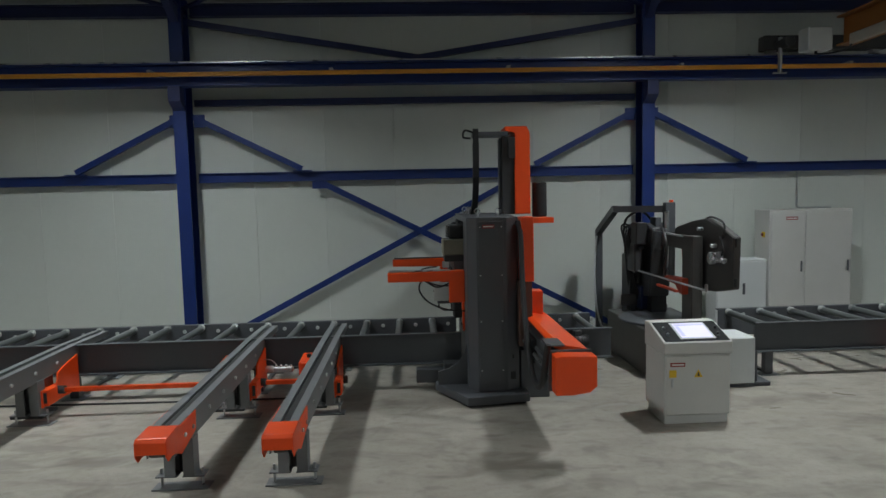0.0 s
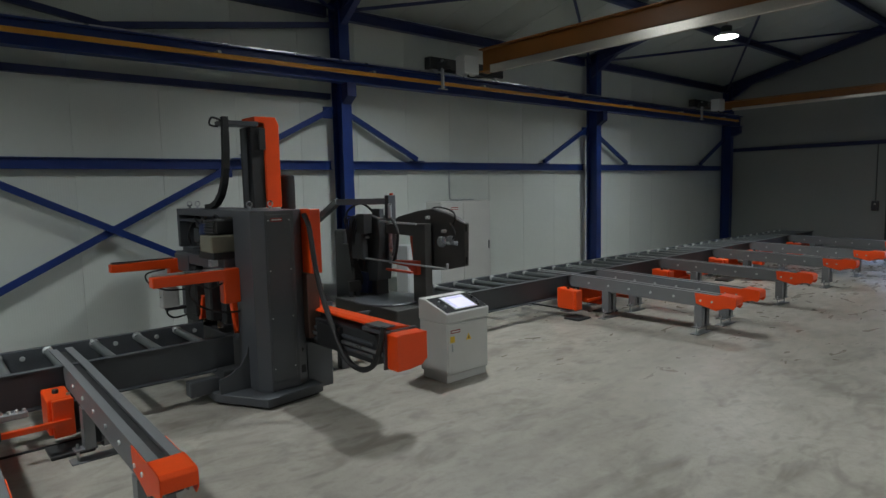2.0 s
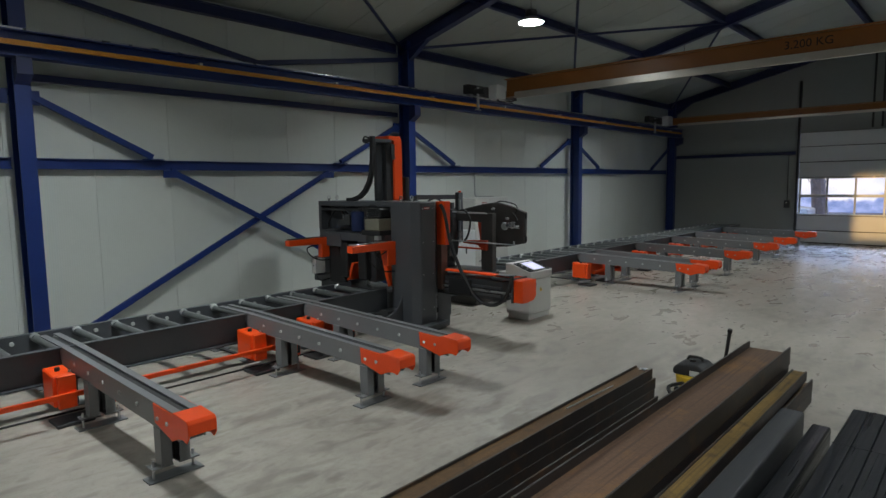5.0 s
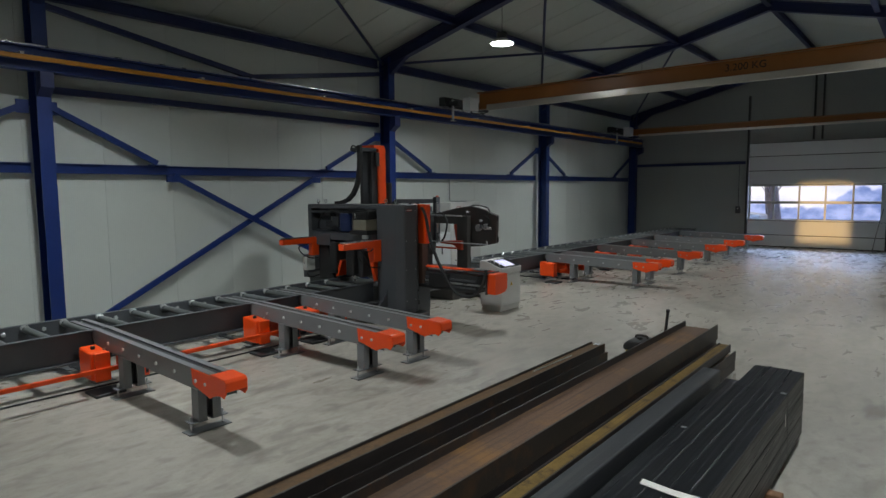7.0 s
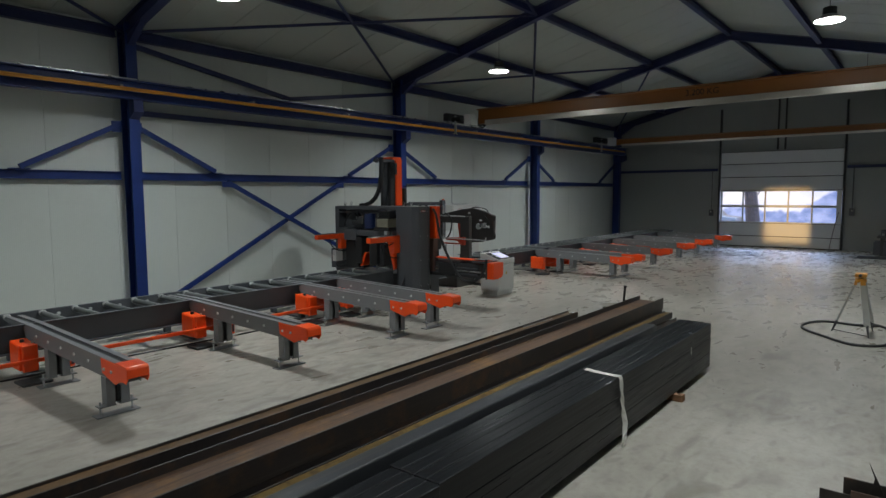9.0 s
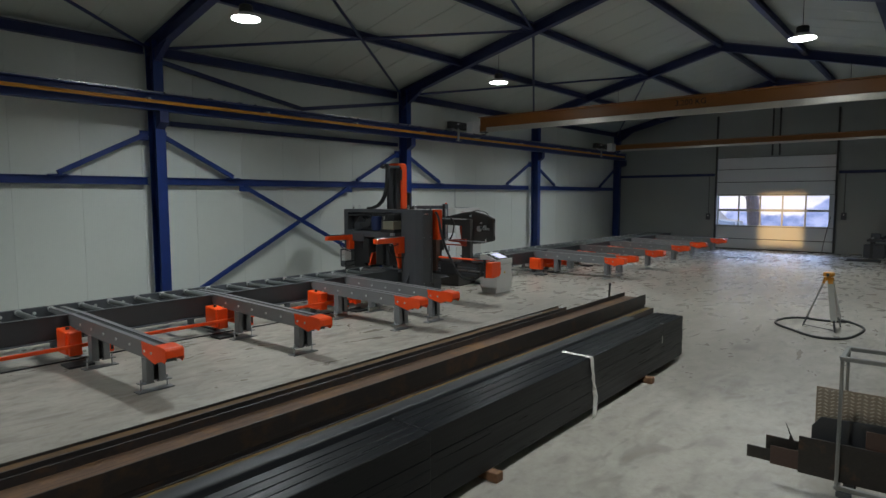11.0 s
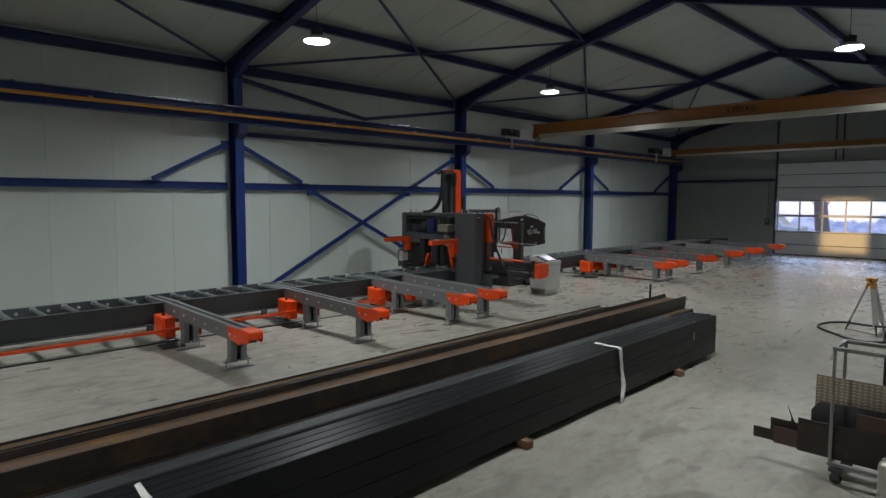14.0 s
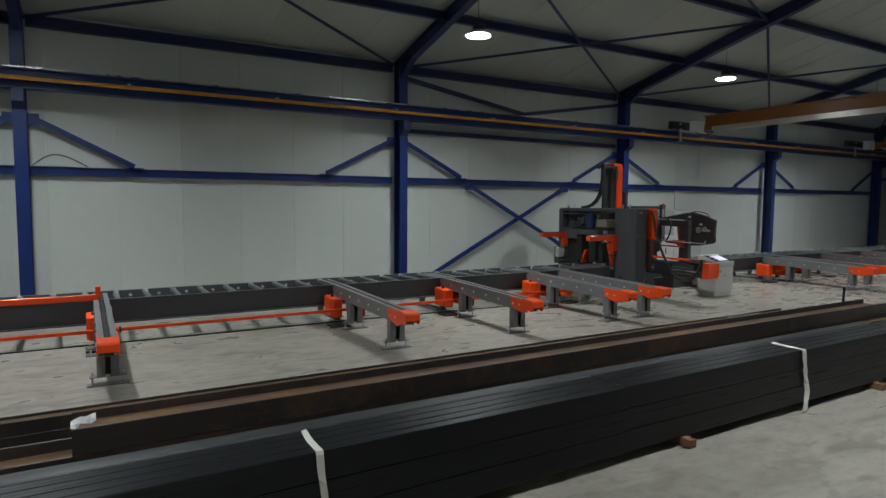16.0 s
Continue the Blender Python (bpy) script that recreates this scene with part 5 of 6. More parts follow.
part("pipe", hose(B(), [(6.42, 10.57, 2.58), (6.42, 10.57, 2.1), (6.42, 10.55, 1.98), (6.5, 10.5, 1.955), (6.85, 10.3, 1.955)], 0.016, 8), GALV, cd)
lc = thing("loose_cable", (-10.7, 10.4, 2.73), "thin grey cable arching over the wall rail", "cable")
part("cable", hose(B(), [(-10.95, 10.35, 2.74), (-10.7, 10.35, 2.92), (-10.45, 10.35, 2.92), (-10.1, 10.35, 2.74)], 0.012, 6), GREY, lc)

# ---- steel stock ----
for x in (-12.2, -9.2, -5.7, -2.33):
    solid("timber_bearer", soft(box(B(), x - 0.045, x + 0.045, 0.56, 3.15, 0.0, 0.08), 0.006), TIMBER, "short rough timber bearer on the floor under the steel", "timber", "timber bearers")


def tube_bundle(x0, x1, y0, pitch, label):
    b = thing("tube_bundle", ((x0 + x1) / 2, 0.87, 0.08), label, "steel tubes", "tube bundles")
    rnd = random.Random(int(-x0 * 10))
    for i in range(4):
        for k in range(3):
            y, z = y0 + i * pitch, 0.08 + k * 0.185
            e = rnd.uniform(-0.03, 0.02) if x1 > -2 else 0
            part("tube", soft(box(B(), x0, x1 + e, y + 0.0008, y + pitch - 0.0008, z + 0.0006, z + 0.1844), 0.007, 2), TUBE, b)
    return b


right_bundle = tube_bundle(-6.455, -0.98, 0.655, 0.100, "bundle of blue-black rectangular steel tubes on timber")
part("chalk_mark", box(B(), -1.79, -1.775, 0.6535, 0.6555, 0.39, 0.49), WHITE, right_bundle, "short white chalk mark")
tube_bundle(-12.9, -6.468, 0.638, 0.095, "bundle of blue-black rectangular steel tubes beside the aisle")


def ribbon(bm, pts, t=0.003):
    """A flat band through (x, y, z, width, twist in degrees)."""
    rows = []
    for i, (x, y, z, w, tw) in enumerate(pts):
        a, c = pts[max(0, i - 1)], pts[min(len(pts) - 1, i + 1)]
        d = Vector((c[0] - a[0], c[1] - a[1], c[2] - a[2])).normalized()
        side = Matrix.Rotation(radians(tw), 3, d) @ Vector((1, 0, 0))
        nn = side.cross(d).normalized() * t
        rows.append([bm.verts.new(Vector((x, y, z)) + side * (g * w / 2) + nn * k) for g, k in ((-1, 0), (1, 0), (1, 1), (-1, 1))])
    for p, q in zip(rows, rows[1:]):
        for k in range(4):
            bm.faces.new((p[k], p[(k + 1) % 4], q[(k + 1) % 4], q[k]))
    bm.faces.new(rows[0][::-1]), bm.faces.new(rows[-1])
    bmesh.ops.recalc_face_normals(bm, faces=bm.faces[:])
    return bm


for x, s, slim in ((-3.88, 0.0, 1.0), (-9.05, 0.017, 0.7)):
    pts = [(x + 0.02, 1.0, 0.645, 0.05, 10), (x, 0.82, 0.643, 0.062, 0), (x, 0.70, 0.644, 0.066, 0), (x, 0.652 - s, 0.643, 0.066, 0), (x, 0.640 - s, 0.62, 0.066, 0),
           (x + 0.002, 0.637 - s, 0.56, 0.066, 4), (x + 0.008, 0.630 - s, 0.48, 0.064, -10), (x + 0.016, 0.632 - s, 0.43, 0.060, 12), (x + 0.024, 0.628 - s, 0.36, 0.064, -6), (x + 0.030, 0.622 - s, 0.29, 0.058, 20),
           (x + 0.026, 0.606 - s, 0.22, 0.048, 50), (x + 0.006, 0.600 - s, 0.15, 0.050, 38), (x - 0.02, 0.590 - s, 0.09, 0.062, 12), (x - 0.035, 0.585, 0.03, 0.075, 0), (x - 0.04, 0.60, 0.008, 0.075, 0)]
    solid("lifting_strap", ribbon(B(), [(a_, b_, c_, w_ * slim, tw_) for a_, b_, c_, w_, tw_ in pts]), WEBBING, "white webbing strap hanging twisted over the tube bundle", "strap", "lifting straps")


def steel_band(x, y0, y1, z0, z1, lean, label):
    """A thin steel strapping band over the top at z1 and down the near face at y0."""
    b = thing("steel_band", (x, y0, z0), label, "strapping band", "strapping bands")
    bm = prism(B(), [(y0 - 0.002, z1 + 0.003), (y0 - 0.002, z1 + 0.0045), (y1, z1 + 0.0045), (y1, z1 + 0.003)], "x", x - 0.009, x + 0.009)
    part("band", bm, BLACK, b)
    part("side_band", bar(B(), (x, y0 - 0.003, z1 + 0.003), (x + lean, y0 - 0.003, z0), 0.002, 0.016), DARK, b)
    part("clip", soft(box(B(), x - 0.014, x + 0.014, y0 + 0.01, y0 + 0.05, z1 + 0.0045, z1 + 0.010), 0.001), GALV, b)


steel_band(-1.74, 0.655, 1.055, 0.085, 0.6342, 0.09, "thin dark steel strapping band round the tube bundle")
steel_band(-2.46, 1.185, 1.31, 0.2, 0.455, 0.02, "thin dark steel strapping band over a single tube")
for y0, y1, z0, z1, x0, x1, m, lb in ((1.185, 1.31, 0.08, 0.455, -12.5, -0.95, TUBE, "dark rectangular steel tube lying between the stacks"),
                                      (1.375, 1.54, 0.30, 0.505, -12.5, -0.88, GREYTUBE, "grey steel tube lying on a lower tube"),
                                      (1.375, 1.54, 0.08, 0.30, -12.4, -0.86, TUBE, "dark steel tube under the grey one")):
    tb = thing("steel_tube", ((x0 + x1) / 2, (y0 + y1) / 2, z0), lb, "steel tube", "loose tubes")
    part("tube_wall", soft(box(B(), x0, x1, y0, y1, z0, z1), 0.02, 3), m, tb, smooth=True)
    # The tube is solid; a black plate paints the shade of its hollow.
    part("open_end", soft(box(B(), x1 - 0.02, x1 + 0.0015, y0 + 0.018, y1 - 0.018, z0 + 0.018, z1 - 0.018), 0.001), BLACK, tb, "black plate painting the shade in the tube's hollow end")


def lying_beam(x0, x1, y0, y1, z0, z1, inside, label, web=0.5):
    """An H beam on its side: two upright flanges and a level web, rusty in the trough."""
    b = thing("steel_beam", ((x0 + x1) / 2, (y0 + y1) / 2, z0), label, "steel beam", "steel beams")
    f = 0.016
    for ya in (y0, y1 - f):
        part("flange", soft(box(B(), x0, x1, ya, ya + f, z0, z1), 0.003), MILL, b)
    zm = z0 + (z1 - z0) * web
    part("web", box(B(), x0, x1, y0 + f, y1 - f, zm - 0.006, zm + 0.006), inside, b, "rusty web in the trough")
    return b


lying_beam(-10.33, 0.66, 1.82, 2.215, 0.435, 0.615, RUST, "heavy rusty beam lying on its side on top of the stack", 0.6)
lying_beam(-12.6, 0.62, 1.822, 2.213, 0.258, 0.434, OCHRE, "dark beam lying in the middle of the stack")
lying_beam(-12.6, 0.58, 1.82, 2.21, 0.08, 0.257, OCHRE, "dark beam at the bottom of the stack")
lying_beam(-12.6, 0.60, 1.655, 1.79, 0.315, 0.41, YELLOWRUST, "narrow ochre-rusted beam beside the heavy ones", 0.82)
lying_beam(-12.6, 0.70, 1.62, 1.785, 0.198, 0.314, OCHRE, "narrow dark beam in the middle of its stack")
lying_beam(-12.6, 0.68, 1.62, 1.785, 0.08, 0.197, OCHRE, "narrow dark beam on the timber bearers")
lying_beam(-12.6, -0.26, 2.85, 3.03, 0.30, 0.41, OCHRE, "narrow rusty beam on top of two others", 0.75)
lying_beam(-12.6, -0.20, 2.84, 3.03, 0.19, 0.299, OCHRE, "dark narrow beam under the rusty one")
lying_beam(-12.6, -0.22, 2.84, 3.03, 0.08, 0.189, OCHRE, "dark narrow beam on the timber bearers")
lying_beam(-12.6, -0.7, 2.46, 2.62, 0.19, 0.30, OCHRE, "low dark beam between the stacks")
lying_beam(-12.6, -0.7, 2.46, 2.62, 0.08, 0.189, OCHRE, "low dark beam between the stacks")
solid("thin_rod", rod(B(), (-1.80, 2.925, 0.418), (-1.02, 2.90, 0.418), 0.006, 8), GALV, "thin bright steel rod lying on the narrow beam", "steel rod")
bm = B()
rp = random.Random(3)
grid = [[bm.verts.new((-10.335 + 0.030 * p_, 1.815 + 0.03 * q_ + 0.012 * p_, 0.617 + rp.uniform(0.0, 0.032))) for q_ in range(6)] for p_ in range(6)]
for p_ in range(5):
    for q_ in range(5):
        bm.faces.new((grid[p_][q_], grid[p_ + 1][q_], grid[p_ + 1][q_ + 1], grid[p_][q_ + 1]))
bmesh.ops.solidify(bm, geom=bm.faces[:], thickness=0.0015)
solid("paper_sheet", bm, PAPER, "crumpled white paper sheet on the beam end", "paper")

bm = B()
rp = random.Random(8)
grid = [[bm.verts.new((-0.34 + 0.03 * p_, 2.90 + 0.025 * q_, 0.392 + rp.uniform(0.0, 0.012))) for q_ in range(4)] for p_ in range(4)]
for p_ in range(3):
    for q_ in range(3):
        bm.faces.new((grid[p_][q_], grid[p_ + 1][q_], grid[p_ + 1][q_ + 1], grid[p_][q_ + 1]))
bmesh.ops.solidify(bm, geom=bm.faces[:], thickness=0.0015)
solid("paper_scrap", bm, PAPER, "small white paper scrap in the narrow beam's end", "paper")

# ---- vacuum cleaner ----
vac = thing("vacuum_cleaner", (0.52, 2.72, 0), "yellow and black wet vacuum cleaner standing behind the beams", "vacuum cleaner")
part("tank", soft(rod(B(), (0.52, 2.72, 0.05), (0.52, 2.72, 0.20), 0.17, 24, 0.185), 0.02), STICKER, vac, "yellow tank", True)
head = part("motor_head", soft(prism(B(), [(2.55, 0.20), (2.89, 0.20), (2.89, 0.27), (2.82, 0.335), (2.62, 0.335), (2.55, 0.28)], "x", 0.35, 0.70), 0.03, 3), BLACK, vac, "black motor head", True)
part("rating_plate", soft(box(B(), 0.342, 0.351, 2.60, 2.70, 0.215, 0.27), 0.002), WHITE, head)
part("switch_knob", soft(rod(B(), (0.50, 2.72, 0.33), (0.50, 2.72, 0.36), 0.035, 12), 0.006), BLACK, head)
part("carry_handle", hose(B(), [(0.56, 2.64, 0.325), (0.57, 2.66, 0.365), (0.57, 2.78, 0.365), (0.56, 2.80, 0.325)], 0.014, 8), BLACK, head)
for dx, dy in ((-0.13, -0.13), (0.13, -0.13), (-0.13, 0.13), (0.13, 0.13)):
    part("castor", soft(rod(B(), (0.52 + dx, 2.70 + dy, 0.03), (0.52 + dx, 2.74 + dy, 0.03), 0.03, 12), 0.006), BLACK, vac)
part("suction_hose", hose(B(), [(0.36, 2.76, 0.12), (0.2, 2.86, 0.10), (0.14, 2.78, 0.03), (0.2, 2.6, 0.03), (0.42, 2.42, 0.03)], 0.02, 8), BLACK, vac)
part("wand", rod(B(), (0.44, 2.42, 0.02), (0.12, 2.24, 0.82), 0.018, 12), DARK, vac, "dark suction wand leaning up")
part("wand_end", soft(rod(B(), (0.125, 2.243, 0.80), (0.118, 2.239, 0.835), 0.023, 12), 0.004), BLACK, vac)

# ---- tripod ----
tri = thing("levelling_tripod", (2.68, -0.60, 0), "surveyor's tripod with an orange levelling instrument", "tripod")
part("head", soft(rod(B(), (2.70, -0.62, 0.84), (2.70, -0.62, 0.90), 0.08, 6), 0.006), YELLOW, tri)
ins = part("instrument", soft(box(B(), 2.60, 2.80, -0.70, -0.54, 0.92, 0.985), 0.018, 2), YELLOW, tri, "orange levelling instrument")
part("lens", rod(B(), (2.56, -0.62, 0.955), (2.60, -0.62, 0.955), 0.024, 12), DARK, ins)
part("neck", rod(B(), (2.70, -0.62, 0.90), (2.70, -0.62, 0.925), 0.035, 12), DARK, tri)
for fx, fy in ((2.68, -0.26), (2.40, -0.78), (2.98, -0.80)):
    hx, hy = 2.70 + (fx - 2.70) * 0.15, -0.62 + (fy + 0.62) * 0.15
    g = part("leg", bar(B(), (hx, hy, 0.85), (hx + (fx - hx) * 0.8, hy + (fy - hy) * 0.8, 0.17), 0.085 if fy < -0.5 else 0.035, 0.03), CREAM if fy < -0.5 else GALV, tri)
    part("leg_clamp", bar(B(), (hx, hy, 0.86), (hx + (fx - hx) * 0.07, hy + (fy - hy) * 0.07, 0.79), 0.075 if fy < -0.5 else 0.04, 0.04), YELLOW, g)
    part("leg_tip", rod(B(), (hx + (fx - hx) * 0.78, hy + (fy - hy) * 0.78, 0.187), (fx, fy, 0.0), 0.022, 8, 0.010), GREY, g)
part("spacer_chain", rod(B(), (2.68, -0.26, 0.03), (2.40, -0.78, 0.03), 0.006, 6), DARK, tri)
hl = [(3.5, -0.9, 0.02), (3.35, -0.55, 0.02), (3.38, -0.1, 0.02), (3.05, 0.14, 0.02), (2.55, 0.14, 0.02), (2.1, -0.2, 0.02), (1.72, -0.6, 0.02), (1.85, -0.95, 0.02), (2.3, -1.1, 0.02), (2.9, -1.15, 0.02), (3.3, -1.0, 0.02), (3.6, -0.75, 0.02)]
solid("floor_hose", hose(B(), hl, 0.02, 8), BLACK, "black hose coiled loosely on the floor", "hose", smooth=True)

# ---- scrap trolley ----
tr = thing("scrap_trolley", (-4.25, -2.25, 0), "grey tube-frame trolley on castors holding steel offcuts", "trolley")
X0, X1, Y0, Y1, ZT = -4.48, -4.10, -1.60, -3.0, 1.13
for x in (X0, X1):
    for y in (Y0, (Y0 + Y1) / 2 + 0.27 if x == X0 else (Y0 + Y1) / 2, Y1):
        part("post", soft(box(B(), x - 0.012, x + 0.012, y - 0.012, y + 0.012, 0.14, ZT), 0.004), TROLLEY, tr)
    for z in (ZT, 0.16):
        part("long_rail", soft(box(B(), x - 0.0165, x + 0.0165, Y1 - 0.017, Y0 + 0.017, z - 0.017, z + 0.016), 0.004), TROLLEY, tr)
for y in (Y0, (Y0 + Y1) / 2 + 0.27, Y1):
    for z in (ZT, 0.16):
        part("cross_rail", soft(box(B(), X0 + 0.02, X1 - 0.02, y - 0.0155, y + 0.0155, z - 0.015, z + 0.015), 0.004), TROLLEY, tr)
for x in (X0, X1):
    for y in (Y0 - 0.05, Y1 + 0.05):
        cs = part("castor", soft(box(B(), x - 0.035, x + 0.035, y - 0.05, y + 0.05, 0.10, 0.14), 0.004), GREY, tr)
        part("wheel", soft(rod(B(), (x - 0.016, y, 0.045), (x + 0.016, y, 0.045), 0.045, 16), 0.006), BLACK, cs)
        part("fork", soft(box(B(), x - 0.03, x - 0.02, y - 0.03, y + 0.03, 0.04, 0.10), 0.003), GREY, cs)
for x, y0, y1, z0, z1, m, lb in ((-4.34, -0.96, -1.95, 0.18, 0.28, OFFCUT, "long dark steel offcut strip"),
                                  (-4.30, -1.09, -2.1, 0.18, 0.38, OFFCUT, "dark steel offcut plate"),
                                  (-4.38, -1.14, -1.7, 0.18, 0.33, BROWN, "brown rusty offcut plate"),
                                  (-4.42, -1.34, -2.3, 0.18, 0.47, OFFCUT, "large dark steel offcut plate"),
                                  (-4.24, -1.62, -2.55, 0.18, 0.60, OFFCUT, "dark steel offcut plate"),
                                  (-4.17, -1.885, -1.955, 0.18, 1.09, OFFCUT, "tall narrow dark offcut strip"),
                                  (-4.40, -1.76, -1.98, 0.30, 0.60, BROWN, "red-brown rusty offcut"),
                                  (-4.36, -2.20, -2.45, 0.18, 0.51, BROWN, "red-brown steel offcut plate"),
                                  (-4.385, -2.05, -2.22, 0.18, 0.64, RUST, "rusty upright offcut plate"),
                                  (-4.14, -2.0, -2.9, 0.18, 0.62, OFFCUT, "dark steel offcut plate at the back")):
    o = soft(box(B(), x - 0.004, x + 0.004, y1, y0, z0, z1), 0.002)
    solid("steel_offcut", o, m, lb + " standing in the trolley", "steel offcut", "steel offcuts")
bm = prism(B(), [(-1.40, 0.18), (-1.40, 0.52), (-1.46, 0.60), (-2.0, 0.62), (-2.0, 0.18)], "x", -4.265, -4.255)
solid("steel_offcut", bm, GREY, "blue-black offcut with a rounded corner standing in the trolley", "steel offcut", "steel offcuts")
chk = thing("chequer_plate", (-4.2, -1.68, 0.18), "aluminium chequer plate standing in the trolley", "chequer plate")
bm = B()
prism(bm, [(-1.22, 0.18), (-1.26, 0.42), (-1.225, 0.52), (-1.30, 0.36), (-1.36, 0.18)], "x", -4.315, -4.309)
solid("steel_offcut", bm, OFFCUT, "thin pointed steel offcut standing in the trolley", "steel offcut", "steel offcuts")
part("sheet", soft(box(B(), -4.192, -4.186, -2.05, -1.41, 0.18, 0.82), 0.001), ALU, chk)
bm = B()
for i in range(15):
    for k in range(12):
        y, z = -2.03 + i * 0.0425, 0.49 + k * 0.028
        s = 1 if i % 2 else -1
        prism(bm, [(y - 0.015, z - s * 0.004), (y - 0.006, z - s * 0.0085), (y + 0.015, z + s * 0.004), (y + 0.006, z + s * 0.0085)], "x", -4.195, -4.192)
tagged(part("raised_bars", bm, mat("bright_worn_aluminium", (0.78, 0.72, 0.62), 0.35, 0.3), chk), kind="stuff")
sh = thing("bright_sheet", (-4.04, -2.2, 0.0), "dull gold sheet metal panel standing behind the trolley", "sheet metal")
part("sheet", soft(box(B(), -4.045, -4.035, -2.36, -2.05, 0.0, 1.04), 0.003), SHEET, sh)
part("folded_edge", soft(box(B(), -4.06, -4.035, -2.42, -2.37, 0.0, 1.04), 0.003), SHEET, sh)
part("side_strip", soft(box(B(), -4.06, -4.04, -2.04, -1.98, 0.0, 1.0), 0.003), PALE, sh)
cs = thing("metal_case", (-4.72, -2.14, 0), "pale aluminium tool case standing upright on the floor", "case")
part("shell", soft(box(B(), -4.81, -4.63, -2.27, -1.975, 0, 0.385), 0.03, 3), CASE, cs, smooth=True)
part("seam", soft(box(B(), -4.735, -4.725, -2.273, -1.972, 0.0, 0.388), 0.003), GREY, cs)
part("handle_recess", soft(box(B(), -4.75, -4.69, -2.20, -2.04, 0.383, 0.389), 0.002), BLACK, cs)
part("handle", hose(B(), [(-4.72, -2.19, 0.385), (-4.72, -2.17, 0.40), (-4.72, -2.07, 0.40), (-4.72, -2.05, 0.385)], 0.009, 6), DARK, cs)
# ---- orange beam and pallets beyond ----
rack = thing("stock_rack", (-3.6, -2.5, 0), "low grey steel rack behind the trolley", "rack")
for y in (-1.98, -3.1):
    for x in (-3.86, -3.40):
        part("post", soft(box(B(), x - 0.02, x + 0.02, y - 0.02, y + 0.02, 0, 1.08), 0.004), TROLLEY, rack)
    part("cross_rail", soft(box(B(), -3.88, -3.38, y - 0.0195, y + 0.0195, 1.08, 1.115), 0.004), TROLLEY, rack)
rail_ = thing("orange_beam", (-3.68, -2.5, 1.115), "weathered orange steel beam lying on the rack", "beam")
part("beam", soft(box(B(), -3.75, -3.62, -3.3, -1.82, 1.115, 1.205), 0.008), JIB, rail_)
part("end_plate", soft(box(B(), -3.76, -3.61, -1.82, -1.808, 1.10, 1.21), 0.003), TROLLEY, rail_)
for x in (-3.84, -3.79):
    solid("flat_bar", soft(box(B(), x - 0.018, x + 0.018, -3.2, -1.90, 1.115, 1.132), 0.003), MILL, "black flat bar lying on the rack", "flat bar", "flat bars")
pl = thing("black_pallet", (3.4, -2.3, 0), "black plastic pallet with dark machine parts on it", "pallet")
part("deck", soft(box(B(), 2.6, 3.9, -3.1, -1.5, 0.10, 0.17), 0.02, 2), BLACK, pl)
for x in (2.75, 3.25, 3.75):
    part("runner", soft(box(B(), x - 0.06, x + 0.06, -3.05, -1.55, 0, 0.10), 0.01), BLACK, pl)
pm = thing("machine_part", (3.3, -2.1, 0.17), "dark green cast machine part on the pallet", "machine part")
part("casting", soft(box(B(), 2.95, 3.55, -2.45, -1.75, 0.17, 0.28), 0.03, 2), mat("dark_green_paint", (0.05, 0.07, 0.045), 0.5), pm)
part("shaft", soft(rod(B(), (3.0, -2.2, 0.33), (3.5, -1.8, 0.33), 0.05, 14), 0.008), GREY, pm)
wb = thing("scrap_pile", (18.0, -0.9, 0), "dark workbench with scrap parts by the end wall", "workbench")
part("bench_top", soft(box(B(), 17.6, 18.6, -2.9, 0.05, 0.62, 0.70), 0.01), GREY, wb)
for x, y in ((17.7, -0.1), (18.5, -0.1), (17.7, -2.8), (18.5, -2.8)):
    part("leg", soft(box(B(), x - 0.05, x + 0.05, y - 0.05, y + 0.05, 0, 0.62), 0.006), DARK, wb)
part("vice", soft(box(B(), 17.8, 18.1, -0.35, -0.05, 0.70, 0.92), 0.03), GREY, wb)
part("box", soft(box(B(), 17.8, 18.3, -1.6, -0.7, 0.70, 0.98), 0.02), MOTORBLUE, wb)
for k_ in range(9):
    y_ = -0.1 - k_ * 0.3
    part("scrap_piece", soft(rod(B(), (17.75 + 0.07 * (k_ % 4), y_, 0.74), (18.2 + 0.05 * (k_ % 3), y_ - 0.2, 0.80 + 0.05 * (k_ % 3)), 0.04 + 0.02 * (k_ % 2), 8), 0.01), (GALV, DARK, GREY)[k_ % 3], wb)
part("lower_box", soft(box(B(), 17.7, 18.4, -0.5, 0.15, 0, 0.5), 0.02), GREY, wb)
solid("floor_bar", soft(box(B(), 16.1, 16.3, -0.5, 0.5, 0, 0.09), 0.01), DARK, "dark steel bar lying on the floor near the end wall", "steel bar")

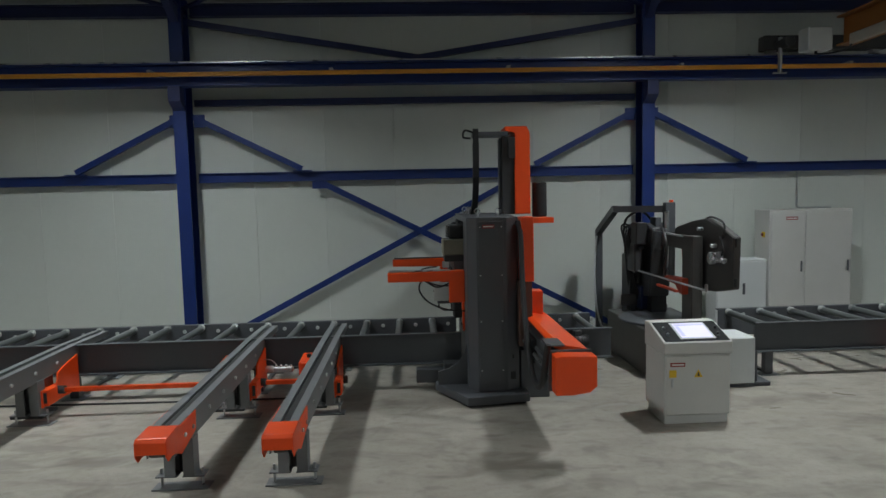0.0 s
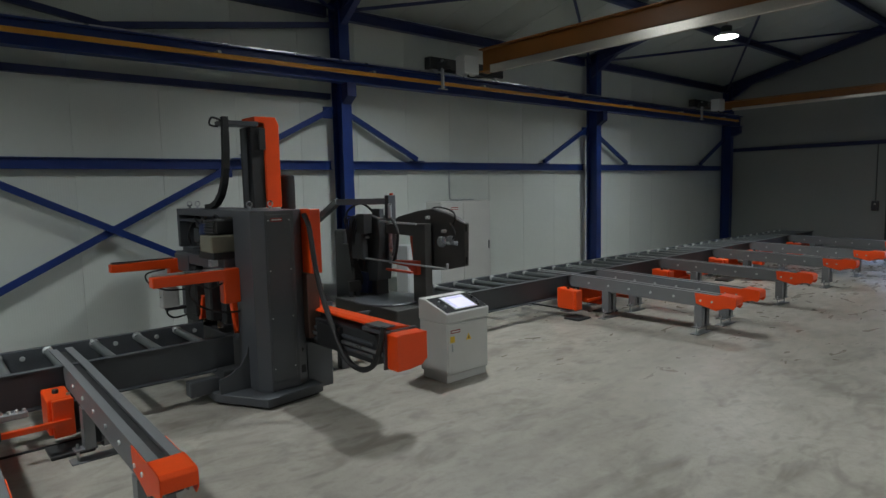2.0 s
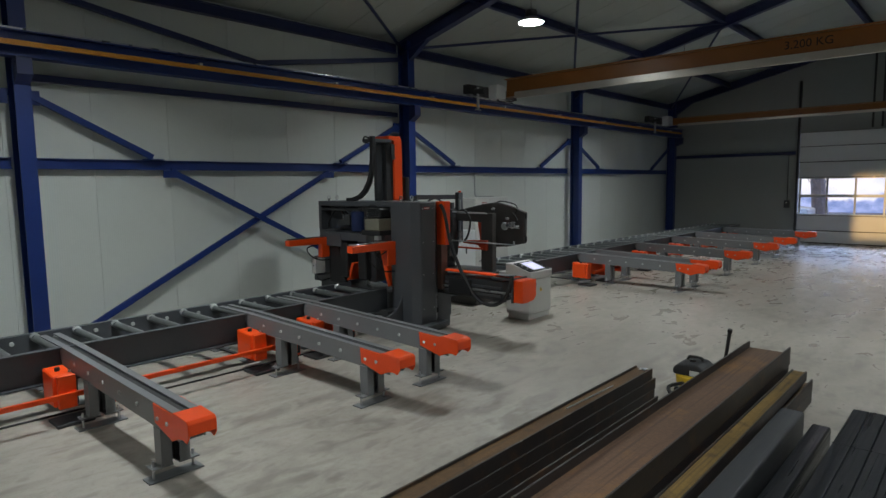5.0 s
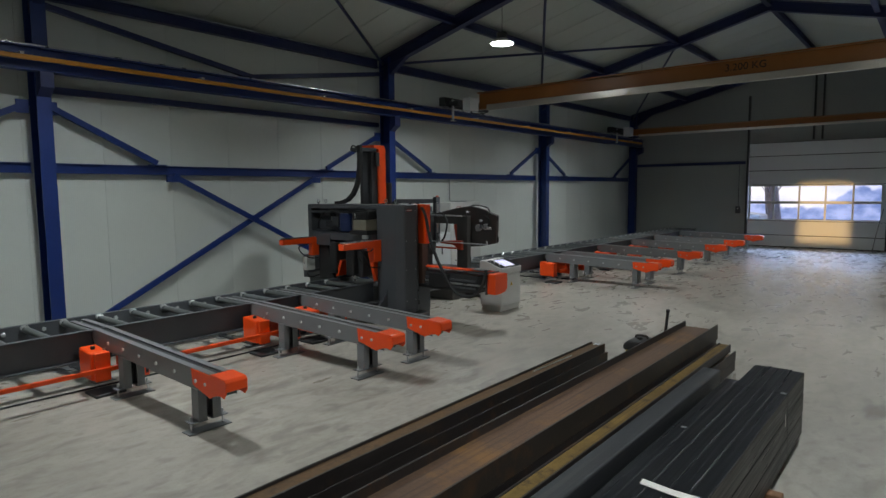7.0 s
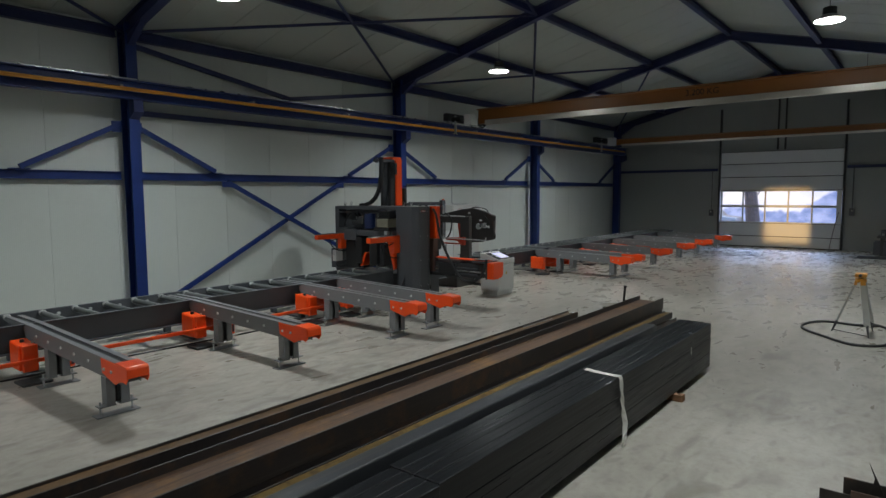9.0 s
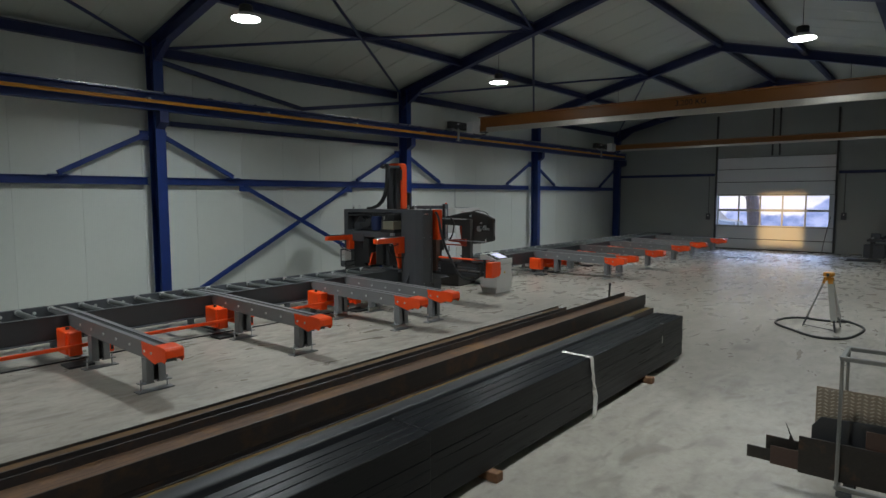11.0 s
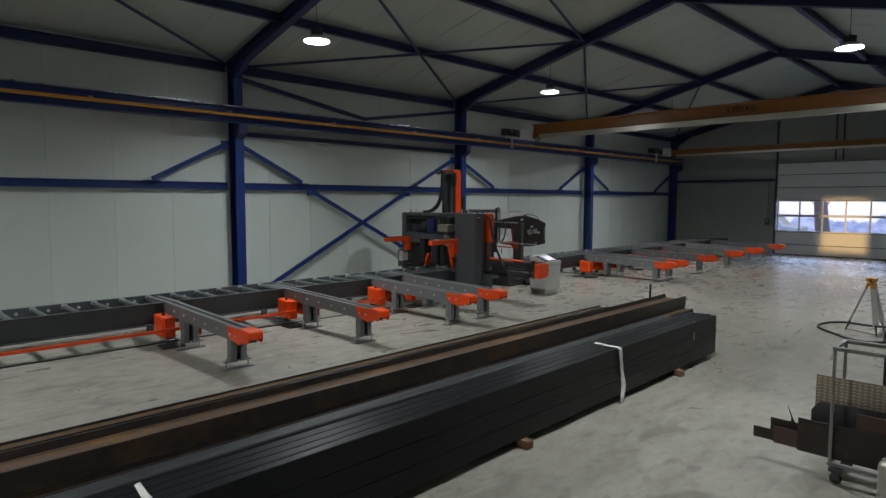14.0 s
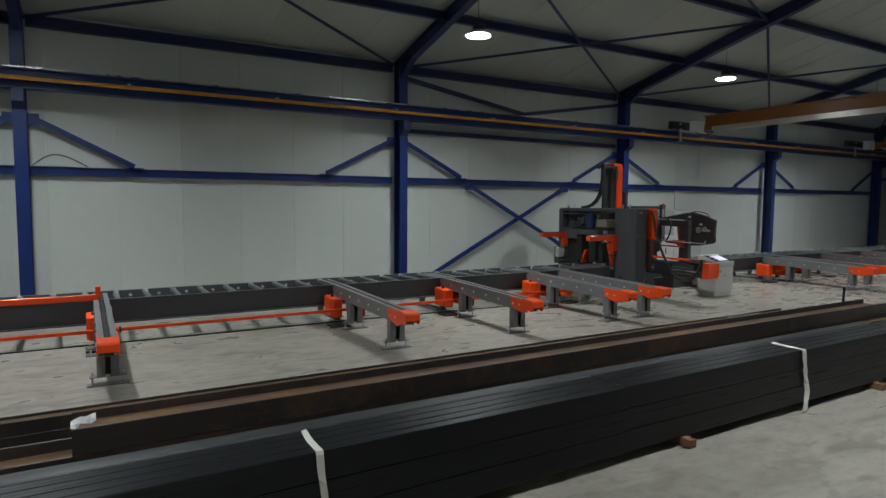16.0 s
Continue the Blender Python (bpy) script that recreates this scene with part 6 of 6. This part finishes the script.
# ---- the yard beyond the glazing ----
def yard_haze():
    """Glowing backdrop, evening sky over a wood: pale lilac above, drifting blue masses below and to the south."""
    m = bpy.data.materials.new("yard_sky")
    m.use_nodes = True
    n, l = m.node_tree.nodes, m.node_tree.links
    p = n["Principled BSDF"]
    p.inputs["Base Color"].default_value = (0, 0, 0, 1)
    p.inputs["Specular IOR Level"].default_value = 0.0
    tc, sep = n.new("ShaderNodeTexCoord"), n.new("ShaderNodeSeparateXYZ")
    l.new(tc.outputs["Object"], sep.inputs[0])
    def calc(op, a, k):
        q = n.new("ShaderNodeMath")
        q.operation = op
        l.new(a, q.inputs[0])
        if isinstance(k, float):
            q.inputs[1].default_value = k
        else:
            l.new(k, q.inputs[1])
        return q.outputs[0]
    def clouds(scale, detail, sy, sz):
        mp, t = n.new("ShaderNodeMapping"), n.new("ShaderNodeTexNoise")
        mp.inputs["Scale"].default_value = (1, sy, sz)
        t.inputs["Scale"].default_value, t.inputs["Detail"].default_value = scale, detail
        l.new(tc.outputs["Object"], mp.inputs[0])
        l.new(mp.outputs[0], t.inputs["Vector"])
        return t.outputs[0]
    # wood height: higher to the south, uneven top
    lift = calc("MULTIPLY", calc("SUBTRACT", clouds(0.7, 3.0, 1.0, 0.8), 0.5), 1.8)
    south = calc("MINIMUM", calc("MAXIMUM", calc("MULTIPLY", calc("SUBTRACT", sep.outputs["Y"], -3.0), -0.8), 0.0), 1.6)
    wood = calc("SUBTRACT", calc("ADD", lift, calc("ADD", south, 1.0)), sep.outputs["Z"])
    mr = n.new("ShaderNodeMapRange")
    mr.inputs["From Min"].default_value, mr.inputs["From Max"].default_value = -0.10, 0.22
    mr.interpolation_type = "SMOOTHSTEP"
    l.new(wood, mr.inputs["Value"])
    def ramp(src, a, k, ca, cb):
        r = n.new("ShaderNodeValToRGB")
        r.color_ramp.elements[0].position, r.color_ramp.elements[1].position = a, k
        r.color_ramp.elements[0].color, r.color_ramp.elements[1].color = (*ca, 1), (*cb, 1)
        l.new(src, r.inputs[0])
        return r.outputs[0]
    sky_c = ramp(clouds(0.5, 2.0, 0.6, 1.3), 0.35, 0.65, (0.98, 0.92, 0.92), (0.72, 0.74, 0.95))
    # Distance haze is painted into the wood's glowing blue.
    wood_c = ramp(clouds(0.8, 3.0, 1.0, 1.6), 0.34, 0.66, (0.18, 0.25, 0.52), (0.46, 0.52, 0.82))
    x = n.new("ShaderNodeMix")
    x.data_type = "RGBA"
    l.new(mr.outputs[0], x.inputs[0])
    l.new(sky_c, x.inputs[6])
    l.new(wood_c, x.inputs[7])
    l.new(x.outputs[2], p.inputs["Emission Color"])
    p.inputs["Emission Strength"].default_value = BACKDROP_GLOW
    return m


BACKDROP_GLOW = 1.2
solid("backdrop", box(B(), 48, 48.2, -40, 60, -0.2, 40), yard_haze(), "glowing backdrop painted as pale lilac evening sky over a hazy blue wood", "sky", kind="structure")


def parked(x, y, l, w, h, m, label, cat):
    c = thing(cat, (x, y, -0.22), label, cat, "")
    prof = [(y - l / 2, 0.1), (y - l / 2, h * 0.55), (y - l * 0.3, h * 0.62), (y - l * 0.18, h), (y + l * 0.3, h), (y + l * 0.42, h * 0.6), (y + l / 2, h * 0.5), (y + l / 2, 0.1)]
    part("body", soft(prism(B(), prof, "x", x - w / 2, x + w / 2), 0.06, 2), m, c)
    part("windows", prism(B(), [(y - l * 0.26, h * 0.64), (y - l * 0.17, h * 0.94), (y + l * 0.28, h * 0.94), (y + l * 0.37, h * 0.64)], "x", x - w / 2 - 0.01, x + w / 2 + 0.01), CARGLASS, c)
    for d in (-0.32, 0.32):
        part("wheel", soft(rod(B(), (x - w / 2 - 0.03, y + l * d, 0.1), (x - w / 2 + 0.15, y + l * d, 0.1), 0.32, 18), 0.03), BLACK, c)


parked(30, 9.6, 4.4, 1.9, 1.45, CARWHITE, "pale van parked in the yard", "van")
# The air's haze is put into the tree's pale lilac-blue colour.
tree = thing("tree", (43, 9.5, -0.22), "bare tree in the yard, haze put in its lilac-blue colour", "tree")
part("trunk", rod(B(), (43, 9.4, -0.22), (43, 9.75, 3.2), 0.52, 12, 0.42), mat("bark", (0.36, 0.37, 0.48), 0.9, 0, 0.3, 4, 30, 0.5), tree)
rt = random.Random(4)
bm = B()
for k in range(46):
    a, hgt, ln = rt.uniform(0, 6.28), rt.uniform(1.2, 3.4), rt.uniform(0.8, 2.4)
    rod(bm, (43, 9.6, hgt), (43 + ln * math.cos(a) * 0.7, 9.6 + ln * math.sin(a) * 0.6, hgt + ln * 0.8), 0.05, 5, 0.012)
part("limbs", bm, bpy.data.materials["bark"], tree)
